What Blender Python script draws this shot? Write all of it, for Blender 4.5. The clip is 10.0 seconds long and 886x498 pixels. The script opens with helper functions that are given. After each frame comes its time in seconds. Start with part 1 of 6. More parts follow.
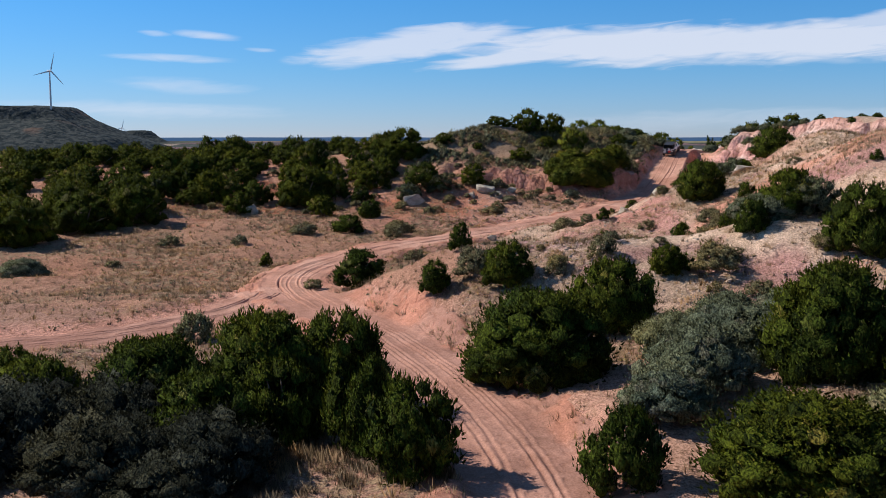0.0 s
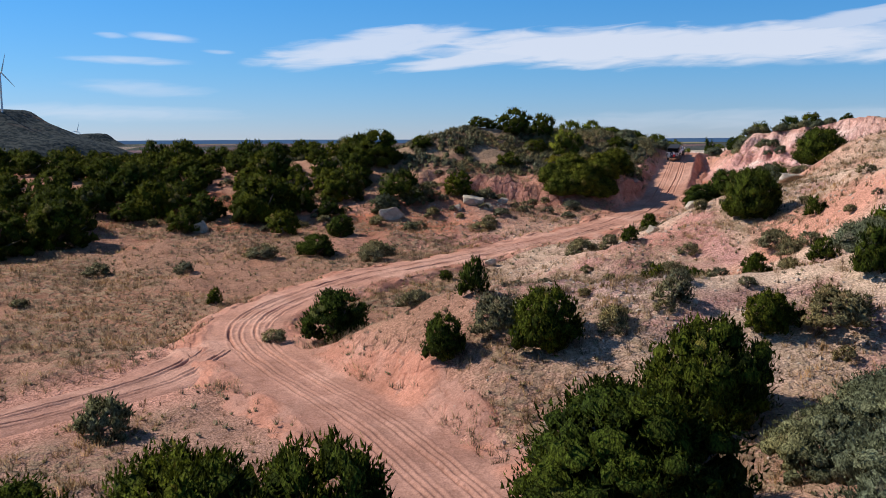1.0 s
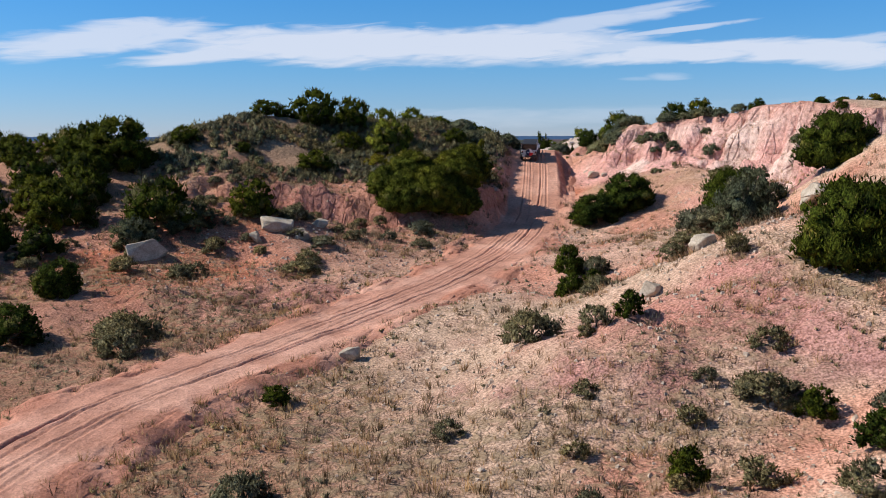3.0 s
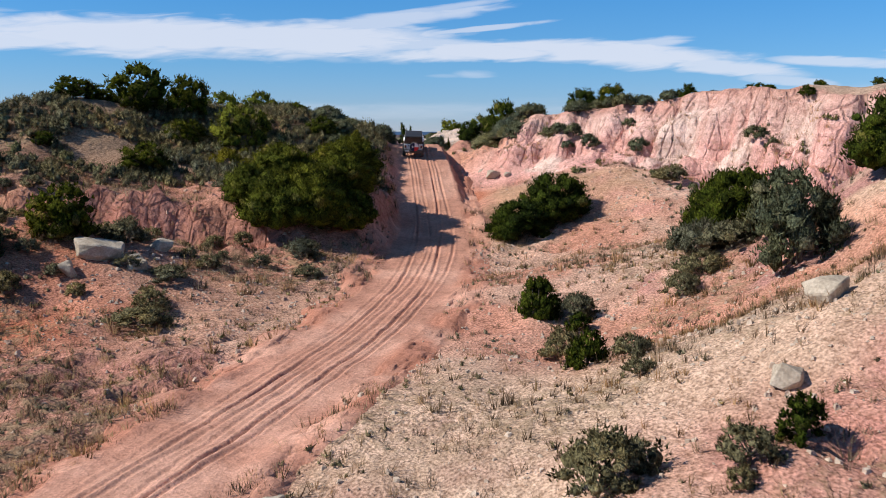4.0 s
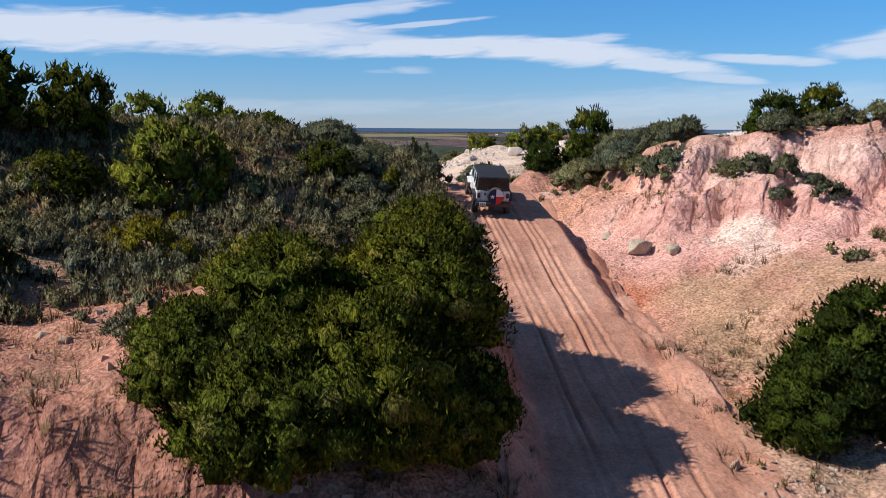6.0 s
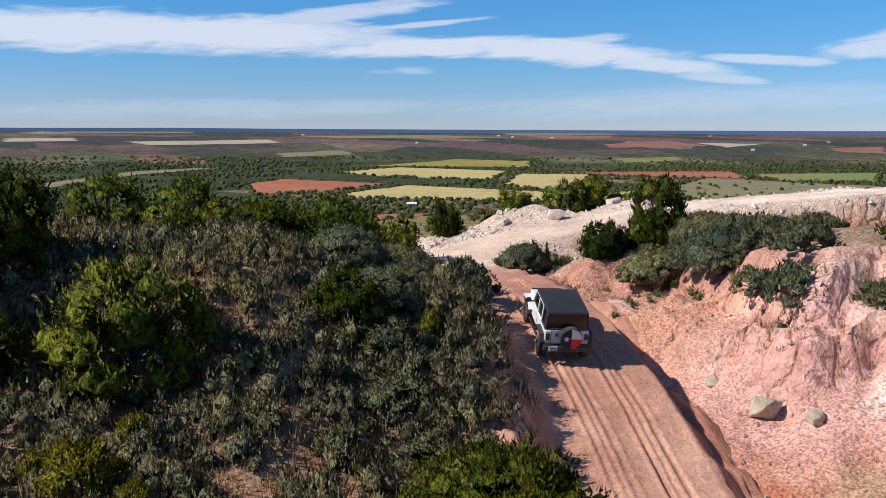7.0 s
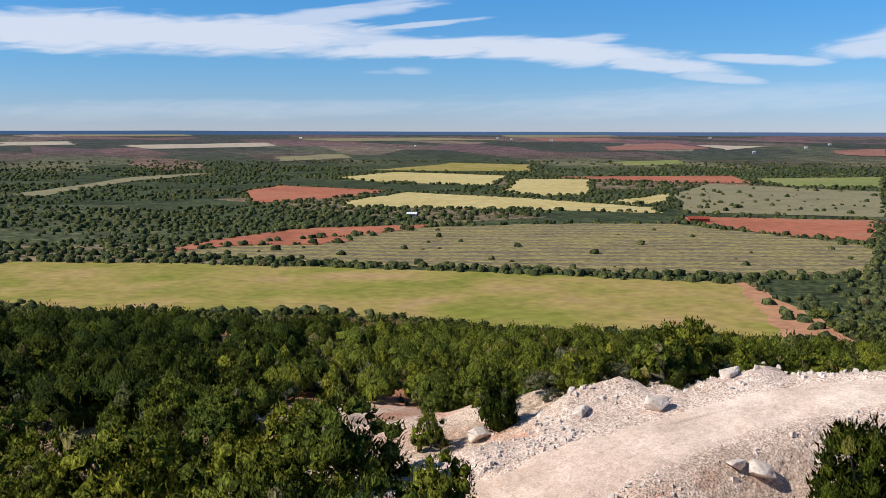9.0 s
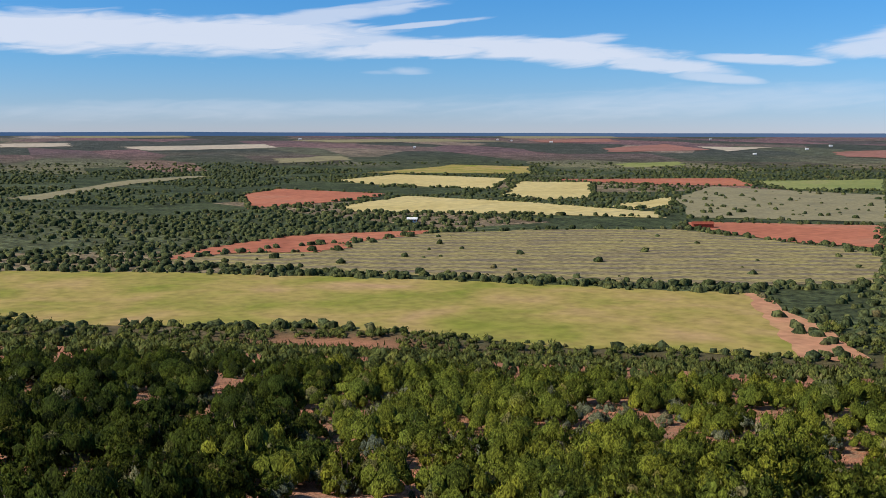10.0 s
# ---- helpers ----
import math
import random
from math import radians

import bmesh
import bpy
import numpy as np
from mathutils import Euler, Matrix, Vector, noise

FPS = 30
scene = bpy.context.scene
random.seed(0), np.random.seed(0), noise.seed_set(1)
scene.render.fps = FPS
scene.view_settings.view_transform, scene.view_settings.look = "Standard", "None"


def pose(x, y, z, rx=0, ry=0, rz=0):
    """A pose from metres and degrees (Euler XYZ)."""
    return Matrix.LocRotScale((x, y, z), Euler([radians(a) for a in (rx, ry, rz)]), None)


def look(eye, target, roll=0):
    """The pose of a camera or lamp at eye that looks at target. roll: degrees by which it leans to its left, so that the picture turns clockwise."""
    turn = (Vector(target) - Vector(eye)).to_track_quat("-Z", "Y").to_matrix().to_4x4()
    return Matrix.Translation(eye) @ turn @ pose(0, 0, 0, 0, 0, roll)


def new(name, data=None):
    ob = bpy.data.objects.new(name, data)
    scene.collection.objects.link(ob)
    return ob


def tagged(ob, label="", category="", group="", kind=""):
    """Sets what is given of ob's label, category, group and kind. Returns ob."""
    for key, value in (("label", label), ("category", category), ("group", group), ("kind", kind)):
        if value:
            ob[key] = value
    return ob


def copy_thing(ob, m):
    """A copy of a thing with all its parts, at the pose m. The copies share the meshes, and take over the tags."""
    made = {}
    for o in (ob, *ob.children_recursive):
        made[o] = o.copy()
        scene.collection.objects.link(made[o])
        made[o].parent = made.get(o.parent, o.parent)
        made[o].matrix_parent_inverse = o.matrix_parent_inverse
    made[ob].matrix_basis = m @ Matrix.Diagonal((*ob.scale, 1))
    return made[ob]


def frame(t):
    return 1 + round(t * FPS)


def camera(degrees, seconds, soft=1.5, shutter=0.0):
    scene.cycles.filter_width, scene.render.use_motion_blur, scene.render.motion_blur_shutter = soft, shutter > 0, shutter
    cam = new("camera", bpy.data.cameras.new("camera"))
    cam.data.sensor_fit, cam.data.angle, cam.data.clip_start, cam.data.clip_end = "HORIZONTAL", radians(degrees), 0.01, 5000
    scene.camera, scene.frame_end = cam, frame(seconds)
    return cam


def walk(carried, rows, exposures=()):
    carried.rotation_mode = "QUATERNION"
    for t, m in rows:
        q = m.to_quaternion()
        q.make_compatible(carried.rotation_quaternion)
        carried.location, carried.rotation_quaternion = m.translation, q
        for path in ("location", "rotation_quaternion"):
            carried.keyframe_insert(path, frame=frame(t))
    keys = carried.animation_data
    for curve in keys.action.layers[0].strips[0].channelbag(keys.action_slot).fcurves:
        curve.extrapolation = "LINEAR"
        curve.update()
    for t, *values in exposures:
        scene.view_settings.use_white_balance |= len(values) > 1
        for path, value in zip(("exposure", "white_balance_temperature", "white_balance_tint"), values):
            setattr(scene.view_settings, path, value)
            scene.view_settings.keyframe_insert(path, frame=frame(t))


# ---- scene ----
cam = camera(48.6, 10.0, 0.85, 0.1)
METRES, EYE, TILT, LEAN, TURN = 170.0, 11.3, -6.3, 0.0, 0.0
ROWS = [
    (0.0, 0.0, 0.0, 0.0, -0.0, 0.0, -0.0),
    (0.5, -0.0073, 0.0519, 0.0065, -0.76, 0.04, 0.18),
    (1.0, -0.014, 0.1068, 0.0133, -2.24, 0.1, 0.48),
    (1.5, -0.0197, 0.1655, 0.0199, -5.97, 0.09, 0.98),
    (2.0, -0.0242, 0.2236, 0.026, -9.46, 0.02, 1.36),
    (3.5, -0.0221, 0.4056, 0.0427, -21.99, -0.67, 2.39),
    (4.0, -0.0144, 0.4681, 0.0487, -27.93, -1.07, 2.76),
    (4.5, -0.0014, 0.5322, 0.055, -31.64, -1.35, 2.94),
    (5.0, 0.0155, 0.5924, 0.0612, -31.85, -1.4, 2.94),
    (6.5, 0.0699, 0.7305, 0.1022, -31.43, -1.52, 3.02),
    (7.0, 0.0826, 0.7594, 0.118, -31.45, -1.47, 3.04),
    (7.5, 0.0949, 0.7861, 0.1324, -31.44, -1.44, 3.05),
    (8.0, 0.1081, 0.8142, 0.1469, -31.48, -1.47, 3.01),
    (8.5, 0.1219, 0.8429, 0.1615, -31.53, -1.49, 3.12),
    (9.0, 0.1359, 0.8718, 0.176, -31.57, -1.46, 3.16),
    (9.5, 0.1503, 0.9013, 0.1906, -31.6, -1.45, 3.16),
    (10.0, 0.1649, 0.9304, 0.2051, -31.61, -1.45, 3.2),
]
walk(cam, [(t, pose(0, 0, EYE, TILT, LEAN, TURN) @ pose(METRES * x, METRES * y, METRES * z, 90 + pitch, roll, yaw)) for t, x, y, z, yaw, pitch, roll in ROWS])

# ---- sun and sky ----
SUN_AZIMUTH, SUN_HEIGHT = -71.0, 41.0
sun = new("sun", bpy.data.lights.new("sun", "SUN"))
sun.data.energy, sun.data.angle, sun.data.color = 5.0, radians(0.5), (1.0, 0.94, 0.86)
scene.view_settings.exposure = 0.0
sun_way = Vector((math.sin(radians(SUN_AZIMUTH)) * math.cos(radians(SUN_HEIGHT)), math.cos(radians(SUN_AZIMUTH)) * math.cos(radians(SUN_HEIGHT)), math.sin(radians(SUN_HEIGHT))))
sun.matrix_world = look(sun_way * 300, (0, 0, 0))
# cirrus: azimuth, height, half length, half breadth, slant, strength (degrees)
CLOUDS = [(12.5, 5.35, 12.5, 1.1, 0.0, 0.95), (20, 5.3, 9, 1.15, 0.02, 0.95), (25, 6.5, 6.5, 0.45, 0.11, 0.75), (27, 7.0, 5, 0.25, 0.14, 0.6), (27, 5.1, 4.5, 0.4, 0.0, 0.75), (5, 4.8, 6, 0.45, 0.1, 0.9), (-2.0, 5.45, 6.6, 0.85, 0.13, 0.85)]
CLOUDS += [(31, 4.75, 7.5, 0.62, 0.03, 0.95), (38, 4.55, 8, 0.72, -0.06, 0.95), (43.5, 3.85, 5, 0.45, -0.12, 0.85), (39.5, 5.1, 2.6, 0.35, 0.12, 0.7), (47.3, 3.0, 2.6, 0.32, -0.1, 0.6), (49.5, 3.95, 3.8, 0.28, -0.05, 0.75), (30.4, 6.05, 4.4, 0.16, 0.1, 0.7), (57, 4.9, 5, 0.8, 0.15, 0.8)]
WISPS = [(21.7, 4.28, 1.5, 0.22, 0.0, 0.5), (29.8, 3.47, 1.4, 0.24, 0.0, 0.55), (28.2, 3.38, 1.2, 0.14, 0.0, 0.35), (20, 1.25, 17, 0.6, 0.02, 0.36), (46, 1.75, 17, 0.95, 0.03, 0.42), (-16.1, 5.87, 0.9, 0.18, -0.05, 0.7), (-13.4, 5.85, 1.9, 0.28, -0.08, 0.8), (-15.4, 4.55, 3.5, 0.24, -0.02, 0.75), (-14.6, 3.05, 3.8, 0.5, -0.03, 0.5), (-17, 1.7, 8.5, 0.48, -0.02, 0.5), (-10.4, 5.08, 0.9, 0.14, -0.03, 0.6)]
WISPS += [(-38, 5, 9, 0.8, 0.05, 0.6), (75, 5, 11, 1.0, -0.04, 0.7), (-80, 7, 14, 1.2, 0.05, 0.6), (140, 7, 20, 1.4, 0.03, 0.6)]


def build_sky():
    world = bpy.data.worlds.new("sky")
    scene.world = world
    world.use_nodes = True
    tree = world.node_tree
    nodes, links = tree.nodes, tree.links
    nodes.clear()

    def math_node(op, a, b=None, c=None):
        n = nodes.new("ShaderNodeMath")
        n.operation = op
        for i, v in enumerate((a, b, c)):
            if v is None:
                continue
            if isinstance(v, (int, float)):
                n.inputs[i].default_value = v
            else:
                links.new(v, n.inputs[i])
        return n.outputs[0]
    sky = nodes.new("ShaderNodeTexSky")
    sky.sky_type, sky.sun_disc = "NISHITA", False
    sky.sun_elevation, sky.sun_rotation = radians(SUN_HEIGHT), radians(SUN_AZIMUTH)
    sky.altitude, sky.air_density, sky.dust_density, sky.ozone_density = 800, 1.0, 0.0, 3.0
    coord = nodes.new("ShaderNodeTexCoord")
    xyz = nodes.new("ShaderNodeSeparateXYZ")
    links.new(coord.outputs["Generated"], xyz.inputs[0])
    azimuth = math_node("MULTIPLY", math_node("ARCTAN2", xyz.outputs[0], xyz.outputs[1]), 57.29578)
    rise = math_node("MULTIPLY", math_node("ARCSINE", xyz.outputs[2]), 57.29578)
    flat = nodes.new("ShaderNodeCombineXYZ")
    links.new(math_node("MULTIPLY", azimuth, 0.16), flat.inputs[0])
    links.new(math_node("ADD", rise, math_node("MULTIPLY", azimuth, -0.05)), flat.inputs[1])

    def streaks(scale, detail, distortion):
        n = nodes.new("ShaderNodeTexNoise")
        n.inputs["Scale"].default_value, n.inputs["Detail"].default_value, n.inputs["Distortion"].default_value = scale, detail, distortion
        links.new(flat.outputs[0], n.inputs["Vector"])
        return n.outputs["Fac"]
    warp, fine = streaks(0.9, 5, 0.6), streaks(2.2, 7, 0.9)
    total = None
    for k, (az, el, length, breadth, slant, strength) in enumerate(CLOUDS + WISPS):
        a = math_node("SUBTRACT", azimuth, az)
        e = math_node("SUBTRACT", math_node("SUBTRACT", rise, el), math_node("MULTIPLY", a, slant))
        e = math_node("ADD", e, math_node("MULTIPLY", math_node("SUBTRACT", warp, 0.5), min(0.9, breadth * 1.3)))
        a2 = math_node("POWER", math_node("ABSOLUTE", math_node("DIVIDE", a, length)), 2.0)
        e2 = math_node("POWER", math_node("ABSOLUTE", math_node("DIVIDE", e, breadth)), 2.0)
        r = math_node("ADD", math_node("ADD", a2, e2), math_node("MULTIPLY", math_node("SUBTRACT", fine, 0.5), 1.5))
        m = nodes.new("ShaderNodeMapRange")
        m.interpolation_type = "SMOOTHSTEP"
        m.inputs["From Min"].default_value, m.inputs["From Max"].default_value = 1.3, 0.25 if k < len(CLOUDS) else -0.7
        m.inputs["To Min"].default_value, m.inputs["To Max"].default_value = 0.0, strength
        links.new(r, m.inputs["Value"])
        total = m.outputs[0] if total is None else math_node("MAXIMUM", total, m.outputs[0])
    mix = nodes.new("ShaderNodeMix")
    mix.data_type = "RGBA"
    links.new(math_node("MULTIPLY", total, 0.85), mix.inputs["Factor"])
    # the clear dry air of the day: deep blue above, pale at the horizon
    clear = nodes.new("ShaderNodeValToRGB")
    stops = clear.color_ramp.elements
    stops.new(0.5), stops.new(0.5)
    for stop, (at, c) in zip(stops, ((0.0, (0.65, 0.77, 1.24)), (0.10, (0.46, 0.83, 1.27)), (0.24, (0.32, 0.90, 1.38)), (1.0, (0.75, 0.95, 1.1)))):
        stop.position, stop.color = at, (*c, 1)
    links.new(math_node("DIVIDE", rise, 40.0), clear.inputs[0])
    tone = nodes.new("ShaderNodeMix")
    tone.data_type, tone.blend_type = "RGBA", "MULTIPLY"
    tone.inputs["Factor"].default_value = 1.0
    links.new(sky.outputs[0], tone.inputs["A"])
    links.new(clear.outputs[0], tone.inputs["B"])
    links.new(tone.outputs["Result"], mix.inputs["A"])
    mix.inputs["B"].default_value = (8.6, 9.0, 10.2, 1)
    back = nodes.new("ShaderNodeBackground")
    back.inputs["Strength"].default_value = 0.09
    links.new(mix.outputs["Result"], back.inputs["Color"])
    out = nodes.new("ShaderNodeOutputWorld")
    links.new(back.outputs[0], out.inputs["Surface"])


build_sky()

# ---- materials ----


class Shader:
    """A small hand for writing node materials."""

    def __init__(self, name, roughness=0.8, metallic=0.0, specular=0.3):
        self.mat = bpy.data.materials.new(name)
        self.mat.use_nodes = True
        self.tree = self.mat.node_tree
        self.bsdf = self.tree.nodes["Principled BSDF"]
        self.bsdf.inputs["Roughness"].default_value = roughness
        self.bsdf.inputs["Metallic"].default_value = metallic
        self.bsdf.inputs["Specular IOR Level"].default_value = specular
        self.coord = self.tree.nodes.new("ShaderNodeTexCoord")

    def node(self, kind, **values):
        n = self.tree.nodes.new(kind)
        for key, v in values.items():
            n.inputs[key.replace("_", " ")].default_value = v
        return n

    def link(self, a, b):
        self.tree.links.new(a, b)

    def noise(self, scale, detail=4.0, distortion=0.0, space="Object", stretch=None):
        n = self.node("ShaderNodeTexNoise", Scale=scale, Detail=detail, Distortion=distortion)
        if stretch:
            m = self.node("ShaderNodeMapping")
            m.inputs["Scale"].default_value = stretch
            self.link(self.coord.outputs[space], m.inputs["Vector"])
            self.link(m.outputs[0], n.inputs["Vector"])
        else:
            self.link(self.coord.outputs[space], n.inputs["Vector"])
        return n.outputs["Fac"]

    def wander(self, scale):
        n = self.node("ShaderNodeTexNoise", Scale=scale, Detail=3.0)
        self.link(self.coord.outputs["Object"], n.inputs["Vector"])
        return n.name

    def ramp(self, fac, stops):
        n = self.tree.nodes.new("ShaderNodeValToRGB")
        e = n.color_ramp.elements
        while len(e) < len(stops):
            e.new(0.5)
        for el, (at, c) in zip(e, stops):
            el.position = at
            el.color = (*c, 1) if not isinstance(c, (int, float)) else (c, c, c, 1)
        self.link(fac, n.inputs[0])
        return n.outputs[0]

    def mix(self, fac, a, b, blend="MIX"):
        n = self.tree.nodes.new("ShaderNodeMix")
        n.data_type, n.blend_type = "RGBA", blend
        for key, v in (("Factor", fac), ("A", a), ("B", b)):
            if isinstance(v, (int, float)):
                n.inputs[key].default_value = v
            elif isinstance(v, tuple):
                n.inputs[key].default_value = (*v, 1)
            else:
                self.link(v, n.inputs[key])
        return n.outputs["Result"]

    def colour(self, c):
        if isinstance(c, tuple):
            self.bsdf.inputs["Base Color"].default_value = (*c, 1)
        else:
            self.link(c, self.bsdf.inputs["Base Color"])
        return self

    def bump(self, fac, distance, strength=1.0, chain=None):
        n = self.node("ShaderNodeBump", Strength=strength, Distance=distance)
        self.link(fac, n.inputs["Height"])
        if chain:
            self.link(chain, n.inputs["Normal"])
        self.link(n.outputs[0], self.bsdf.inputs["Normal"])
        return n.outputs[0]


def ground_material(name="soil", rough=1.0):
    s = Shader(name, 0.95, 0, 0.1)
    a = s.tree.nodes.new("ShaderNodeAttribute")
    a.attribute_name = "soil"
    coarse, fine, grain = s.noise(0.35, 6), s.noise(2.6, 6, 0.4), s.noise(11, 5)
    c = s.mix(1.0, a.outputs["Color"], s.ramp(coarse, [(0.3, (0.82, 0.80, 0.78)), (0.7, (1.15, 1.15, 1.15))]), "MULTIPLY")
    c = s.mix(0.3 + 0.7 * rough, c, s.ramp(fine, [(0.30, (0.78, 0.74, 0.70)), (0.48, (1.0, 1.0, 1.0)), (0.72, (1.2, 1.2, 1.2))]), "MULTIPLY")
    c = s.mix(0.3 + 0.7 * rough, c, s.ramp(grain, [(0.33, (0.80, 0.78, 0.75)), (0.55, (1.08, 1.08, 1.08))]), "MULTIPLY")
    speck = s.noise(10, 7)
    g = s.tree.nodes.new("ShaderNodeNewGeometry")
    z = s.tree.nodes.new("ShaderNodeSeparateXYZ")
    s.link(g.outputs["True Normal"], z.inputs[0])
    # clods and pebbles lie on level ground, clay stands bare where it is steep
    pebbly = s.ramp(z.outputs[2], [(0.55, 0.25), (0.85, 0.1 + 0.9 * rough * rough)])
    c = s.mix(pebbly, c, s.ramp(speck, [(0.38, (0.58, 0.55, 0.53)), (0.50, (1.0, 1.0, 1.0)), (0.64, (1.32, 1.32, 1.34))]), "MULTIPLY")
    # dry weeds too small to stand up by themselves
    weeds = s.ramp(s.noise(1.9, 5, 0.3), [(0.43, 0.0), (0.58, 0.72)])
    near = s.node("ShaderNodeMapRange")
    near.inputs["From Min"].default_value, near.inputs["From Max"].default_value = 1.2, 1.0
    s.link(a.outputs["Alpha"], near.inputs["Value"])
    low = s.node("ShaderNodeMapRange")
    low.inputs["From Min"].default_value, low.inputs["From Max"].default_value = 1.5, 2.0
    s.link(a.outputs["Alpha"], low.inputs["Value"])
    weeds = s.mix(1.0, s.mix(1.0, weeds, a.outputs["Alpha"], "MULTIPLY"), near.outputs[0], "MULTIPLY")
    # the patchwork of brush, range and tilled land on the plain
    m = s.node("ShaderNodeMapping")
    m.inputs["Scale"].default_value, m.inputs["Rotation"].default_value = (0.0052, 0.0030, 1.0), (0, 0, radians(28))
    s.link(s.coord.outputs["Object"], m.inputs["Vector"])
    cells = s.node("ShaderNodeTexVoronoi", Scale=1.0, Randomness=0.85)
    cells.voronoi_dimensions = "2D"
    s.link(m.outputs[0], cells.inputs["Vector"])
    pick = s.tree.nodes.new("ShaderNodeSeparateColor")
    s.link(cells.outputs["Color"], pick.inputs[0])
    patch = s.ramp(pick.outputs[0], [(0.0, (0.040, 0.050, 0.020)), (0.62, (0.052, 0.062, 0.026)), (0.76, (0.085, 0.088, 0.042)), (0.88, (0.15, 0.135, 0.07)), (0.95, (0.18, 0.105, 0.075)), (1.0, (0.22, 0.18, 0.11))])
    # further off more bare reddish-brown tilled land, its purplish cast put in for haze
    tilled_haze = s.ramp(pick.outputs[1], [(0.0, (0.045, 0.050, 0.036)), (0.30, (0.055, 0.058, 0.048)), (0.42, (0.105, 0.070, 0.070)), (0.72, (0.15, 0.088, 0.085)), (0.86, (0.075, 0.080, 0.050)), (0.95, (0.19, 0.14, 0.105)), (1.0, (0.30, 0.25, 0.19))])
    far = s.node("ShaderNodeMapRange")
    far.inputs["From Min"].default_value, far.inputs["From Max"].default_value = 2.02, 2.25
    s.link(a.outputs["Alpha"], far.inputs["Value"])
    patch = s.mix(far.outputs[0], patch, tilled_haze)
    patch = s.mix(1.0, patch, s.ramp(s.noise(0.03, 5, 0.5), [(0.35, 0.75), (0.65, 1.5)]), "MULTIPLY")
    patch = s.mix(1.0, patch, s.ramp(s.noise(0.22, 6, 0.4), [(0.36, 0.45), (0.5, 0.95), (0.66, 1.6)]), "MULTIPLY")
    c = s.mix(low.outputs[0], c, patch)
    c = s.mix(weeds, c, s.ramp(s.noise(7, 3), [(0.35, (0.18, 0.13, 0.075)), (0.65, (0.37, 0.275, 0.165))]))
    s.colour(c)
    b = s.bump(fine, 0.13 * rough)
    b = s.bump(weeds, 0.12, 1.0, b)
    # cracked and fluted where the ground stands steep
    steep = s.ramp(z.outputs[2], [(0.60, 1.0), (0.80, 0.0)])
    flutes = s.noise(1.5, 6, 0.3, "Object", (1.0, 1.0, 0.6))
    b = s.bump(s.mix(1.0, steep, s.ramp(flutes, [(0.35, 0.0), (0.6, 1.0)]), "MULTIPLY"), 0.11 * rough, 1.0, b)
    # standing cracks between blocks of the bank
    warp = s.node("ShaderNodeMapping")
    warp.inputs["Scale"].default_value = (0.75, 0.75, 0.38)
    bent = s.mix(0.35, s.coord.outputs["Object"], s.tree.nodes[s.wander(0.9)].outputs["Color"], "ADD")
    s.link(bent, warp.inputs["Vector"])
    joints = s.node("ShaderNodeTexVoronoi", Scale=1.0)
    joints.feature = "DISTANCE_TO_EDGE"
    s.link(warp.outputs[0], joints.inputs["Vector"])
    blocks = s.ramp(joints.outputs["Distance"], [(0.0, 0.0), (0.09, 1.0)])
    b = s.bump(s.mix(1.0, steep, blocks, "MULTIPLY"), 0.09 * rough, 1.0, b)
    steeper = s.ramp(z.outputs[2], [(0.50, 0.75), (0.72, 0.0)])
    c = s.mix(steeper, c, s.mix(1.0, c, s.ramp(joints.outputs["Distance"], [(0.0, (0.80, 0.70, 0.68)), (0.05, (1.0, 1.0, 1.0))]), "MULTIPLY"))
    # beds of paler and redder clay
    beds = s.noise(1.0, 4, 0.6, "Object", (0.06, 0.06, 0.9))
    c = s.mix(steeper, c, s.mix(1.0, c, s.ramp(beds, [(0.34, (0.80, 0.68, 0.66)), (0.5, (1.0, 1.0, 1.0)), (0.64, (1.16, 1.18, 1.18))]), "MULTIPLY"))
    s.colour(c)
    s.bump(grain, 0.05 * rough, 1.0, b)
    return s.mat


